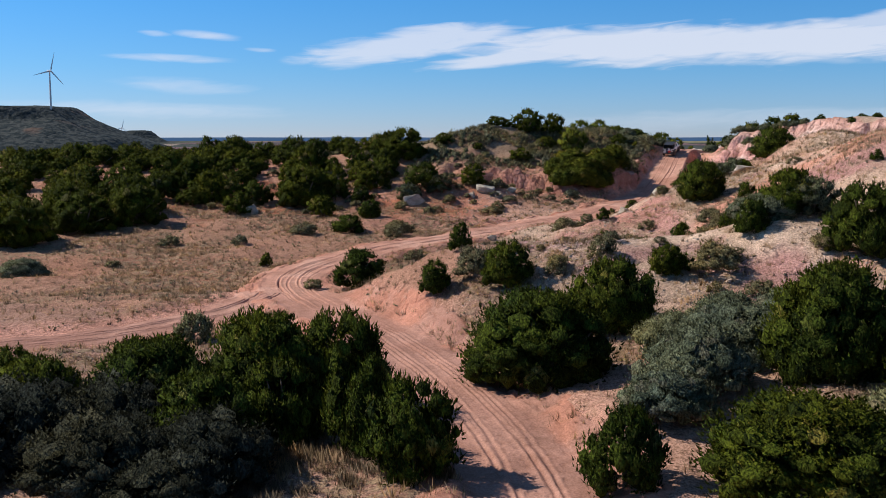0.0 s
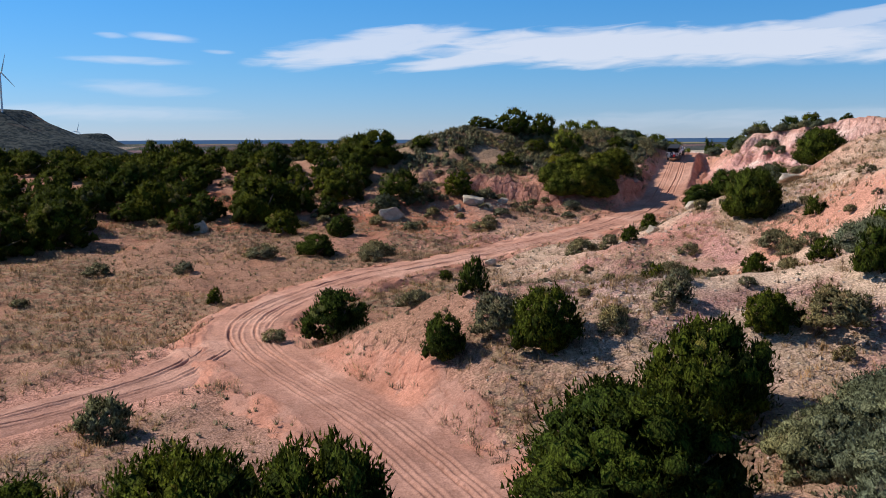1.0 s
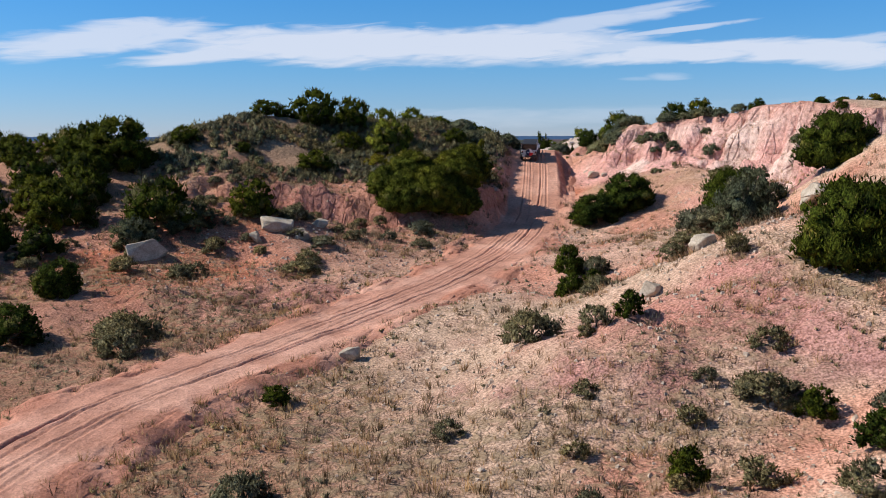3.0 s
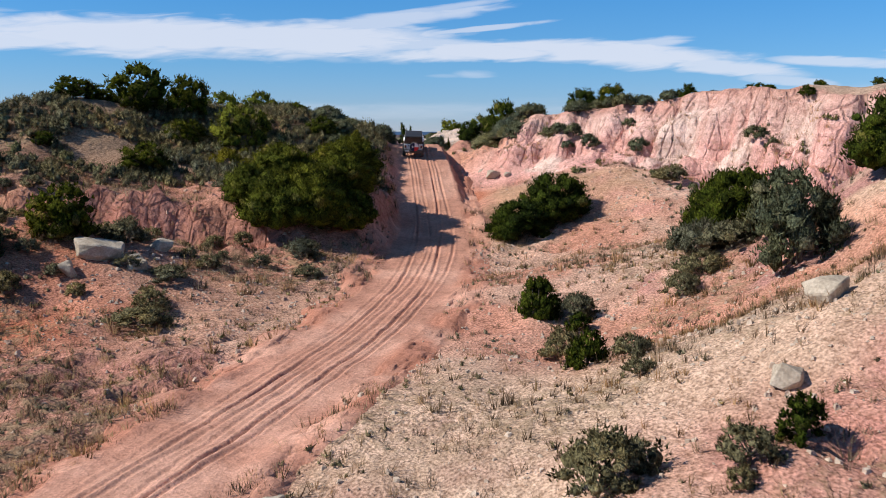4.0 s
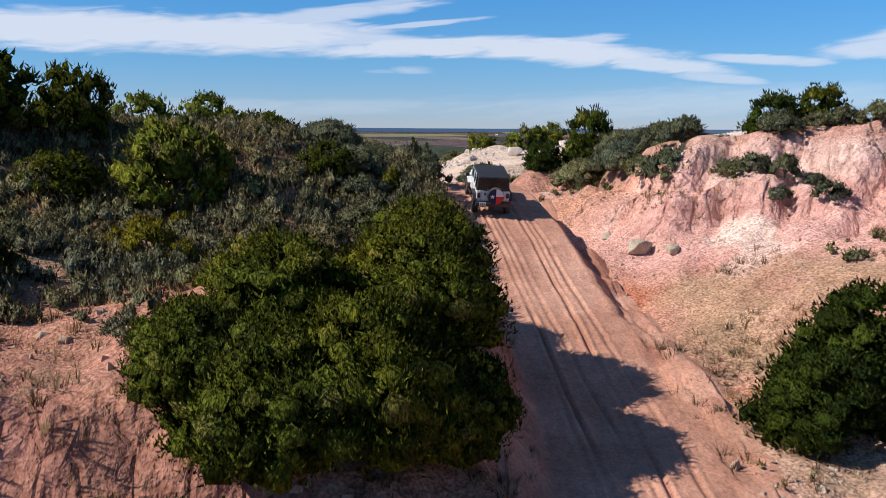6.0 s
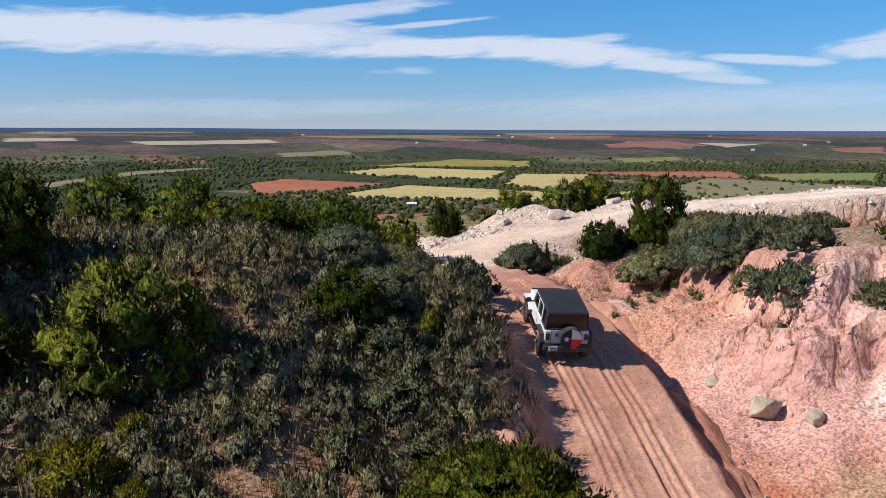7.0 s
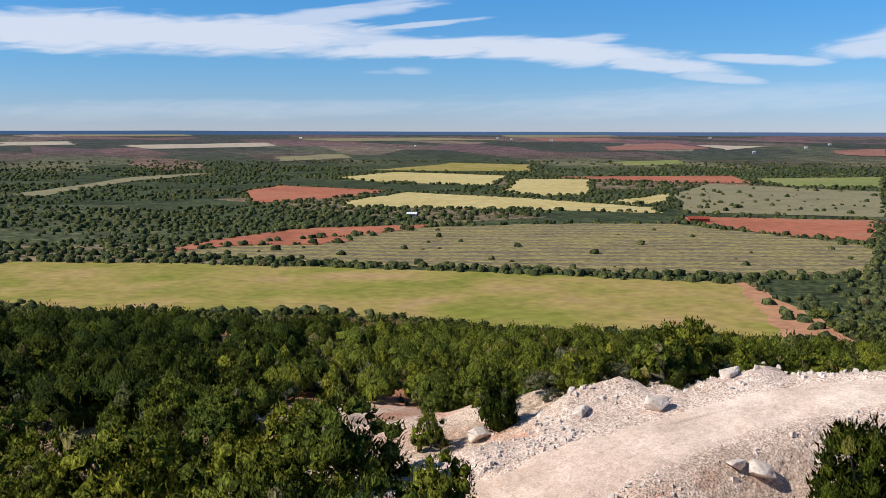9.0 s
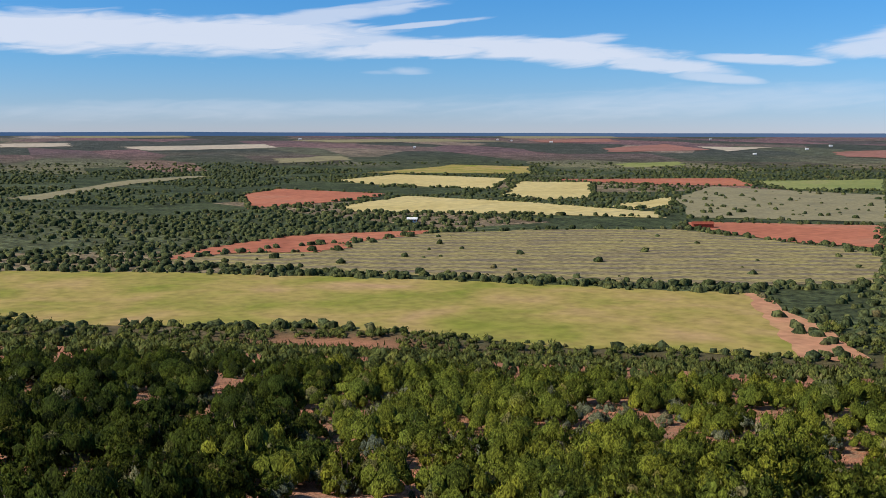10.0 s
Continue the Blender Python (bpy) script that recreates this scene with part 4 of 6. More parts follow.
def mesa_mesh(name, axis, flat, slope, top, low, nx, ny, box_at, material, wobble):
    xs, ys = np.linspace(box_at[0], box_at[1], nx), np.linspace(box_at[2], box_at[3], ny)
    gx, gy = np.meshgrid(xs, ys)
    d = along(gx, gy, axis)[0] + wobble * fbm(gx, gy, 160, 4, 101)
    t = np.clip((d - flat) / slope, 0, 1)
    z = top - (top - low) * (0.08 * step(0, 0.12, t) + 0.92 * t) + 2.5 * fbm(gx, gy, 60, 3, 102)
    return grid_mesh(name, xs, ys, z, material)


def scrub_slope():
    s = Shader("scrub_slope", 0.95, 0, 0.1)
    spots, big = s.noise(0.10, 5, 0.3), s.noise(0.012, 5, 0.6)
    # scrub and earth made dark and bluish, far haze and shade in their colour
    c = s.mix(s.ramp(spots, [(0.44, 0.0), (0.56, 1.0)]), (0.060, 0.066, 0.062), (0.018, 0.028, 0.030))
    c = s.mix(s.ramp(big, [(0.66, 0.0), (0.74, 0.5)]), c, (0.20, 0.115, 0.08))
    s.colour(c)
    s.bump(spots, 4.0)
    return s.mat


MESA = scrub_slope()
tagged(new("mesa", mesa_mesh("mesa", [(-3200, 1500), (-1500, 1780), (-830, 1905)], 102, 330, 76, -62, 260, 130, (-2600, -250, 1250, 2500), MESA, 25)), "flat-topped mesa with scrub and red scars, haze and shade in its colour", "mesa", kind="structure")
tagged(new("far_mesa", mesa_mesh("far_mesa", [(-2600, 3900), (-1650, 4020), (-1260, 4060)], 60, 300, 52, -70, 120, 60, (-2600, -700, 3500, 4600), MESA, 40)), "long low mesa on the horizon", "mesa", kind="structure")


def wind_turbine(x, y, z, turn, spin):
    t = new("wind_turbine")
    t.matrix_world = pose(x, y, z, 0, 0, turn)
    part("tower", tube(2.2, 1.3, (0, 0, -6), (0, 0, 76), 20), STEEL_WHITE, t)
    part("nacelle", box((3.4, 10, 3.6), (0, 2.0, 77.6), 0.8), STEEL_WHITE, t)
    hub = part("hub", tube(1.9, 0.9, (0, -3.0, 77.6), (0, -5.6, 77.6), 16), STEEL_WHITE, t)
    for k in range(3):
        bm = bmesh.new()
        rings = []
        for r, chord, thick in ((0.8, 1.6, 1.4), (5, 2.9, 0.8), (14, 2.2, 0.5), (26, 1.3, 0.3), (36, 0.35, 0.12)):
            rings.append([bm.verts.new((chord * math.cos(a) * 0.5, thick * math.sin(a) * 0.5, r)) for a in np.arange(8) * math.pi / 4])
        for p, q in zip(rings, rings[1:]):
            for i in range(8):
                bm.faces.new((p[i], p[(i + 1) % 8], q[(i + 1) % 8], q[i]))
        bm.faces.new(rings[-1])
        bmesh.ops.transform(bm, matrix=pose(0, -4.2, 77.6, 0, spin + 120 * k, 0), verts=bm.verts)
        part("blade", bm, STEEL_WHITE, hub)
    return tagged(t, "white three-bladed wind turbine on the mesa", "wind turbine", "wind turbines")


first_turbine = wind_turbine(-728, 1840, 62, 52, 14)
for x, y, z, a in ((-1300, 4000, -14, 40), (-1385, 4020, -18, 70)):
    copy_thing(first_turbine, pose(x, y, z, 0, 0, a))


# ---- plants ----
def unit(v):
    return v / np.maximum(np.linalg.norm(v, axis=-1, keepdims=True), 1e-9)


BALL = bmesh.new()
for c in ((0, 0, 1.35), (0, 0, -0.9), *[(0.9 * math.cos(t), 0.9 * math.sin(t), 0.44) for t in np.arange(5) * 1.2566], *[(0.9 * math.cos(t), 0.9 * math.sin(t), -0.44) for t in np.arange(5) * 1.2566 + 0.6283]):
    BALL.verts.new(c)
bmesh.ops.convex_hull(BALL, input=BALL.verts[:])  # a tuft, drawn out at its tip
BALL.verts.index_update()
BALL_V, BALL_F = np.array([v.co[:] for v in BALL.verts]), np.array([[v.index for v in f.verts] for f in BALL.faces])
BALL.free()


def sprays(rng, lumps, count, size, upward, breadth=0.5, droop=-0.35, core=0.78, middle=None):
    """Leaf sprays on round lumps (x, y, z, radius, tallness), over a dense heart: corners, faces, normals."""
    lumps = np.asarray(lumps, float)
    weight = lumps[:, 3] ** 2
    pick = rng.choice(len(lumps), count, p=weight / weight.sum())
    way = unit(rng.normal(size=(count, 3)))
    way[:, 2] = np.where(way[:, 2] < droop, -way[:, 2], way[:, 2])
    r = lumps[pick, 3][:, None] * rng.uniform(0.62, 1.12, (count, 1))
    tall = np.stack([np.ones(count), np.ones(count), lumps[pick, 4]], -1)
    at = lumps[pick, :3] + way * r * tall
    axis = unit(way * 0.7 + np.array((0, 0, upward)) + 0.55 * rng.normal(size=(count, 3)))
    side = unit(np.cross(axis, rng.normal(size=(count, 3))))
    long = size * rng.uniform(0.55, 1.4, (count, 1))
    w = long * breadth
    v = np.stack([at - axis * long * 0.2 - side * w * 0.5, at - axis * long * 0.1 + side * w * 0.5, at + axis * long], 1)
    # the crown as a whole is round, too
    outward = way if middle is None else unit(0.55 * way + unit(at - np.array(middle)))
    nrm = unit(outward + 0.3 * rng.normal(size=(count, 3)) + np.array((0, 0, 0.2)))
    # every spray turns its upper side outwards
    back = (np.cross(v[:, 1] - v[:, 0], v[:, 2] - v[:, 0]) * nrm).sum(-1) < 0
    v[back] = v[back][:, ::-1]
    v, nrm = v.reshape(-1, 3), np.repeat(nrm, 3, 0)
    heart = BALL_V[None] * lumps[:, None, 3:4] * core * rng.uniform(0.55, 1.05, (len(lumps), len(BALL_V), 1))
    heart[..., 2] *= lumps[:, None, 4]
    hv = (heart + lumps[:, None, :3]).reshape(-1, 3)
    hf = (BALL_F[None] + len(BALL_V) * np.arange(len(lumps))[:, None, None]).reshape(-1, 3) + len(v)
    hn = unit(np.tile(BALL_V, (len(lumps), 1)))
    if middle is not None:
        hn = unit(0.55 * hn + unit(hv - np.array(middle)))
    return np.concatenate([v, hv]), np.concatenate([np.arange(count * 3).reshape(-1, 3), hf]), np.concatenate([nrm, hn]), count


def crown_lumps(rng, kind, count):
    """Round lumps that make up a crown one metre wide and one metre high."""
    out = [(0, 0, 0.36, 0.26, 1.15)] if kind == "round" else []
    spires = [(rng.uniform(0, 0.36), rng.uniform(0, 2 * math.pi), rng.uniform(0.62, 0.98)) for _ in range(8)]
    for k in range(count):
        a, h = rng.uniform(0, 2 * math.pi), rng.uniform(0, 1)
        if kind == "upright":
            far, turn, tall = spires[k % 8]
            h = h ** 1.2
            r, size = rng.uniform(0, 0.14) * (1 - h), 0.055 + 0.085 * (1 - h)
            out.append((far * math.cos(turn) + r * math.cos(a), far * math.sin(turn) + r * math.sin(a), 0.12 + (tall - 0.2) * h, size, rng.uniform(1.2, 1.7)))
            continue
        elif kind == "dome":
            r = 0.38 * math.sqrt(max(0, 1 - h * h)) + 0.02
            z, size = 0.12 + 0.58 * h, rng.uniform(0.09, 0.15)
        else:
            h = h ** 1.25
            r = 0.385 * math.sqrt(max(0.02, 1 - (1.32 * (h - 0.26)) ** 2))
            z, size = 0.07 + 0.74 * h, rng.uniform(0.06, 0.115) + 0.025 * (1 - h)
        r *= rng.uniform(0.55, 1.1)
        out.append((r * math.cos(a), r * math.sin(a), z, size, rng.uniform(0.85, 1.45)))
    return out


def limb(verts, faces, start, b, r, sides=6):
    """A tapering stem from a ring of corners to a new ring round b."""
    a = sum((Vector(verts[i]) for i in start), Vector()) / sides
    b = Vector(b)
    q = (b - a).to_track_quat("Z", "Y")
    first = len(verts)
    for k in range(sides):
        t = 2 * math.pi * k / sides
        verts.append(tuple(b + q @ Vector((r * math.cos(t), r * math.sin(t), 0))))
    end = list(range(first, first + sides))
    for k in range(sides):
        faces.append((start[k], start[(k + 1) % sides], end[(k + 1) % sides], end[k]))
    return end


def make_plant(kind, seed, leaves, size, lumps=26):
    """Meshes of a trunk with limbs and of a crown, one metre wide and high."""
    rng = np.random.default_rng(seed)
    balls = crown_lumps(rng, kind, lumps)
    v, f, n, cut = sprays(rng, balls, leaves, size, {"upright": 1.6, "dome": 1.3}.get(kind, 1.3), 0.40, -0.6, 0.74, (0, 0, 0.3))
    verts, faces = [], []
    fork = 0.16 if kind != "upright" else 0.3
    for k in range(6):
        verts.append((0.035 * math.cos(k * math.pi / 3), 0.035 * math.sin(k * math.pi / 3), -0.06))
    top = limb(verts, faces, list(range(6)), (0.02, 0.01, fork), 0.028)
    for b in balls[:8]:
        mid = (b[0] * 0.5, b[1] * 0.5, fork + 0.45 * max(0.05, b[2] - fork))
        limb(verts, faces, limb(verts, faces, top, mid, 0.014), b[:3], 0.005)
    return (v, f, n, cut), (verts, faces)


PLANTS = {}


def plant_kind(name, kind, material, seeds, sizes):
    """sizes: for plants from so many metres wide, the leaves, their length and the lumps."""
    PLANTS[name] = []
    for least, leaves, size, lumps in sizes:
        row = []
        for seed in seeds:
            (v, f, n, cut), (tv, tf) = make_plant(kind, seed + 100 * len(PLANTS[name]), leaves, size, lumps)
            row.append((raw_mesh("crown", v, f, material, n), raw_mesh("trunk", tv, tf, BARK, None, True)))
        PLANTS[name].append((least, row))


plant_kind("juniper", "round", JUNIPER, (1, 2, 3), ((6.3, 13000, 0.034, 190), (5.0, 7000, 0.042, 130), (2.4, 3600, 0.052, 90), (0, 1500, 0.075, 44)))
plant_kind("dark_juniper", "round", JUNIPER_DARK, (4, 5, 6), ((7.0, 4500, 0.04, 120), (0, 1300, 0.06, 64)))
plant_kind("upright_juniper", "upright", JUNIPER, (7, 8), ((3.2, 8000, 0.036, 110), (0, 2400, 0.06, 60)))
plant_kind("sagebrush", "dome", SAGE, (9, 10), ((3.5, 6000, 0.034, 120), (0, 1100, 0.075, 40)))
plant_kind("scrub_bush", "dome", SCRUB, (11, 12), ((2.4, 1800, 0.06, 40), (0, 800, 0.09, 22)))
plant_kind("golden_bush", "dome", GOLDEN, (16, 17), ((0, 2400, 0.075, 26),))
plant_kind("oak_brush", "dome", OAK, (18, 19), ((0, 6500, 0.034, 130),))
plant_kind("track_juniper", "round", OLIVE, (20, 21), ((0, 15000, 0.034, 230),))
plant_kind("slope_juniper", "round", WOODLAND, (13, 14, 15), ((0, 2000, 0.044, 60),))
plant_kind("shade_juniper", "round", SHADED_WOOD, (33, 34, 35), ((0, 2000, 0.044, 64),))
plant_kind("live_oak", "round", LIVE_OAK, (30, 31), ((0, 3200, 0.045, 60),))
LABELS = {"shade_juniper": ("dense juniper on the long slope, shade put into its leaf green", "juniper"), "live_oak": ("grey-green live oak with crooked stems on the stony slope", "oak"), "track_juniper": ("broad olive-green juniper above the dirt ramp", "juniper"), "oak_brush": ("dark thicket of leathery oak brush with silvery leaf tips", "shrub"), "golden_bush": ("yellow-flowering low bush among the grey scrub", "shrub"), "juniper": ("green juniper bush with dense scaly foliage on dry earth", "juniper"), "dark_juniper": ("dark green spreading juniper tree on the hillside", "juniper"), "upright_juniper": ("bright green upright juniper with feathery pointed sprays", "juniper"), "sagebrush": ("grey-green sagebrush with fine silvery leaves", "shrub"), "scrub_bush": ("low olive-brown scrub bush with twiggy leaves", "shrub"), "slope_juniper": ("green juniper among others on the long slope", "juniper")}
GROUPS = {"shade_juniper": "dark junipers of the slope", "live_oak": "live oaks of the slope", "track_juniper": "junipers above the ramp", "oak_brush": "oak brush", "golden_bush": "yellow bushes", "juniper": "junipers of the valley", "dark_juniper": "dark junipers of the hills", "upright_juniper": "upright junipers", "sagebrush": "sagebrush", "scrub_bush": "scrub bushes", "slope_juniper": "junipers of the slope"}
plant_rng = random.Random(5)


def plant(name, x, y, wide, high, sink=0.06):
    row = next(row for least, row in PLANTS[name] if wide >= least)
    crown, trunk = row[plant_rng.randrange(len(row))]
    holder = new(name)
    z = float(height(x, y)) - sink * high
    holder.matrix_world = pose(x, y, z, plant_rng.uniform(-4, 4), plant_rng.uniform(-4, 4), plant_rng.uniform(0, 360)) @ Matrix.Diagonal((wide * 1.02, wide * plant_rng.uniform(0.85, 1.05), high * 1.06, 1))
    tagged(holder, LABELS[name][0], LABELS[name][1], GROUPS[name])
    for mesh in (trunk, crown):
        ob = new(mesh.name.split(".")[0], mesh)
        ob.parent = holder
    return holder


# x, y, width, height
FRONT_JUNIPERS = [(-8.0, 42.5, 7.0, 5.4), (-12.5, 41, 6.5, 4.6), (-4.8, 44.5, 5.4, 5.2), (-9.5, 37.6, 5.0, 3.8), (-6.6, 40.0, 4.0, 4.0), (-14, 45, 5.5, 3.6), (-18, 42, 5, 3.6), (-3.2, 38.4, 4.8, 5.2), (-1.2, 35.5, 4.2, 4.0), (4.8, 48.2, 8.2, 5.2), (6.4, 33.6, 3.4, 3.3), (17.2, 42.0, 6.5, 5.6), (12.2, 31.6, 7.5, 3.6), (-21, 46.6, 3.0, 2.7), (9.9, 56.6, 5.8, 4.5), (20.0, 36.5, 6.5, 5.4)]
FRONT_SAGE = [(11.2, 42.0, 6.0, 3.6), (14.0, 46.5, 6.5, 3.6), (18.0, 49.5, 6.0, 3.4), (9.0, 38.5, 4.5, 2.6), (12.2, 51.0, 5.0, 2.7), (15.6, 53.2, 5.0, 2.8), (8.6, 57.6, 2.6, 2.0), (-15.6, 60.6, 3.2, 2.5), (21.5, 53.5, 5.0, 2.8), (16, 33, 5, 3)]
OAK_BRUSH = [(-16.5, 37.5, 7.4, 4.0), (-12.2, 34.4, 6.6, 3.4), (-19, 33, 6, 3.0), (-8.6, 35.2, 5.4, 3.0), (-13.0, 38.6, 6.0, 4.0), (-9.4, 32.6, 5.0, 2.4)]
VALLEY_BUSHES = [(-6.3, 76.5, 4.8, 3.4), (1.3, 69.6, 2.0, 2.3), (-10.9, 112.8, 4.6, 2.3), (-9.1, 121.8, 3.5, 2.5), (-16.7, 92.1, 1.4, 1.5), (-0.5, 64.5, 2.6, 2.4), (4.2, 63.4, 3.8, 3.2), (24.4, 93.0, 5.0, 4.2), (23.7, 67.1, 4.7, 3.5), (20.3, 64.2, 2.7, 2.6), (26.0, 60.0, 6.0, 4.8), (14.3, 62.3, 2.7, 2.1), (35.8, 118.6, 5.6, 4.0), (36.6, 109.4, 5.4, 3.8), (34.2, 137.2, 5.4, 3.0), (37.4, 137.8, 6.2, 3.5), (41.2, 126.7, 3.5, 3.0), (22.7, 117.8, 2.6, 2.2), (23.3, 115.3, 1.4, 1.0), (18.6, 108.3, 1.9, 1.5), (1.0, 98.8, 1.6, 0.9)]
VALLEY_SCRUB = [(-15.7, 111.1, 3.6, 1.7), (-21.9, 105.1, 2.2, 1.3), (-29.5, 105.3, 2.8, 1.3), (-38.1, 88.0, 5.3, 2.3), (-31.3, 92.4, 1.7, 0.8), (2.0, 65.5, 3.6, 2.2), (12.4, 98.8, 3.0, 1.7), (14.2, 96.1, 1.8, 1.1), (20.8, 113.1, 2.4, 1.5), (24.3, 116.8, 2.4, 1.4), (28.6, 114.4, 2.6, 1.3), (30.6, 115.4, 2.8, 1.4), (33, 116, 4.0, 1.7), (19.6, 107.0, 1.9, 1.1), (17.8, 104.4, 1.3, 0.7), (32.5, 117.8, 4.0, 2.2), (21.5, 66.5, 5.0, 2.2), (17.2, 61.8, 4.4, 2.2), (16.9, 87.9, 3.2, 1.4), (23.3, 84.6, 3.0, 1.6), (-1.4, 88.6, 2.4, 1.4)]
MORE_SCRUB = [(-2, 72.5, 2.0, 1.1), (10.7, 64.8, 2.2, 1.5), (7.5, 63.6, 2.2, 1.1), (22.9, 81.3, 2.6, 1.4), (-5, 111.8, 4.0, 1.8), (-10.2, 76.9, 2.0, 1.0), (11.6, 67.2, 1.6, 0.9), (-5.1, 108.6, 3.0, 1.8), (-0.7, 126.6, 2.0, 1.2), (6.1, 126.0, 3.6, 1.2), (21.7, 97.2, 1.8, 1.2), (45.3, 134.7, 3.4, 1.5), (16.9, 132.4, 2.1, 0.8), (8.9, 131.6, 2.8, 1.0), (7.7, 136.8, 3.0, 1.8), (17.7, 136.0, 2.8, 1.4)]
RAMP_JUNIPERS = [(19.8, 139.8, 6.4, 4.2), (22.6, 142.4, 5.8, 3.3), (17.6, 140.2, 5.4, 3.7), (25.2, 146.0, 5.0, 3.0), (18.8, 142.6, 5.6, 3.5), (16.0, 141.4, 3.8, 2.6), (21.6, 139.4, 3.8, 2.6), (23.0, 139.8, 3.2, 2.4), (26.4, 149.2, 4.4, 2.9)]
HILL_JUNIPERS = [(-45, 103.5, 9.0, 5.8), (-41, 112, 8.0, 5.4), (-50, 109, 8.5, 5.8), (-36.5, 117, 7.5, 5.2), (-53, 118, 9.0, 6.0), (-46, 122, 8.0, 5.6), (-2.7, 135.6, 6.4, 4.6), (4.2, 136.4, 4.3, 3.1), (-18.4, 130.7, 8.4, 6.0), (-15.0, 134, 6.0, 5.0), (-35.3, 138.0, 7.5, 5.0), (-38.8, 123.5, 8.0, 6.0), (-44.1, 116.6, 8.5, 6.2), (-31, 131, 6, 5), (-5.7, 154.2, 8.0, 5.2), (-9, 157, 6.5, 4.6), (14.3, 165.5, 6.8, 4.2), (18.7, 167, 4.2, 4.0), (9, 165.5, 4.0, 2.0)]
CREST_JUNIPERS = [(21.1, 159.2, 5.4, 4.2), (42.1, 190.2, 8.0, 5.0), (36.5, 187, 8.0, 5.0), (33, 193.5, 7.5, 5.2), (33, 177.5, 6.5, 4.4), (37.5, 181, 5.5, 4.2), (27.5, 174.5, 5.5, 4.0), (52.0, 192.0, 3.0, 3.4), (49.5, 177.0, 1.8, 2.3), (54.0, 171.6, 4.6, 4.4), (49.6, 171.6, 3.0, 2.4), (57.2, 171.2, 3.6, 3.0), (52.0, 170.4, 3.2, 2.6), (55.4, 169.6, 2.2, 2.6), (48.6, 193.0, 2.3, 2.2), (43.2, 183.2, 4.2, 3.4), (39.2, 180.8, 5.6, 5.2), (37.0, 176.6, 5.4, 4.8), (34.6, 181.5, 5.6, 5.0), (33.5, 171.4, 5.2, 3.2), (36.2, 173.8, 5.0, 3.6), (30.2, 172.6, 5.4, 3.0)]
SLOPE_HEAD_JUNIPERS = [(41.0, 179.0, 4.4, 3.8), (39.8, 176.4, 3.8, 3.0), (61.5, 170.6, 2.6, 2.0), (62.0, 190.0, 5.0, 3.2), (58.5, 192.4, 4.2, 2.9), (68.5, 189.0, 4.2, 2.9), (65.0, 190.6, 3.4, 2.4), (66, 192.5, 6.5, 4.0), (72, 188, 5.5, 3.4), (55.5, 197.5, 4.0, 2.6), (51.5, 154, 3.6, 2.6), (54, 153.0, 3.4, 2.6), (28, 171.5, 3.5, 2.6), (25, 179, 7.0, 4.8), (30.5, 183, 7.5, 5.0), (35.2, 168.6, 1.6, 1.5)]
for x, y, w, h in FRONT_JUNIPERS:
    plant("upright_juniper" if h > w * 1.05 and x < 0 else "juniper", x, y, w, h)
for x, y, w, h in [(30.6, 109.6, 4.6, 3.9), (33.4, 112.6, 4.8, 3.4), (27.4, 61.6, 4.4, 3.2), (25.0, 66.0, 4.2, 2.8), (-4.6, 133.4, 4.2, 2.4), (-0.6, 134.8, 4.2, 2.6)]:
    plant("live_oak", x, y, w, h)
for x, y, w, h in FRONT_SAGE:
    plant("sagebrush", x, y, w, h)
for x, y, w, h in OAK_BRUSH:
    plant("oak_brush", x, y, w, h)
for x, y, w, h in VALLEY_BUSHES:
    plant("juniper", x, y, w, h)
for x, y, w, h in VALLEY_SCRUB + MORE_SCRUB:
    plant("scrub_bush" if w < 4.5 else "sagebrush", x, y, w, h)
for x, y, w, h in HILL_JUNIPERS:
    plant("dark_juniper", x, y, w, h)
for x, y, w, h in [(21.2, 145.0, 2.4, 1.1), (20.2, 145.8, 2.2, 1.0)]:
    plant("scrub_bush", x, y, w, h)
for x, y, w, h in RAMP_JUNIPERS:
    plant("track_juniper", x, y, w, h)
for x, y, w, h in CREST_JUNIPERS + SLOPE_HEAD_JUNIPERS:
    plant("upright_juniper" if h > w * 1.1 else "juniper" if w < 6 and y < 174 and x > 30 else "slope_juniper", x, y, w, h)
# sagebrush along the head of the ramp and on the cliff's brow
CREST_SAGE = [(60.2, 191.8, 3.4, 1.6), (63.8, 191.4, 3.4, 1.7), (66.6, 190.4, 3.2, 1.6), (57, 194.2, 3.0, 1.5), (70.6, 189.4, 3.4, 1.6), (54.4, 195.4, 2.6, 1.3), (47.9, 176.6, 4.0, 2.2), (51.2, 177.4, 2.8, 1.7), (49.7, 167.4, 4.4, 2.3), (52.2, 166.6, 4.2, 2.4), (49.4, 162.8, 4.4, 2.6), (51.4, 164.0, 3.8, 2.2), (54.6, 167.6, 4.0, 2.0), (58.0, 168.5, 4.4, 2.2), (61.9, 168.6, 3.8, 1.8), (65.0, 168.0, 4.0, 2.0), (53.8, 164.4, 3.4, 1.8), (52.6, 174.0, 2.6, 1.3), (56.5, 165.6, 3.6, 1.8), (60, 165.5, 3.6, 1.8)]
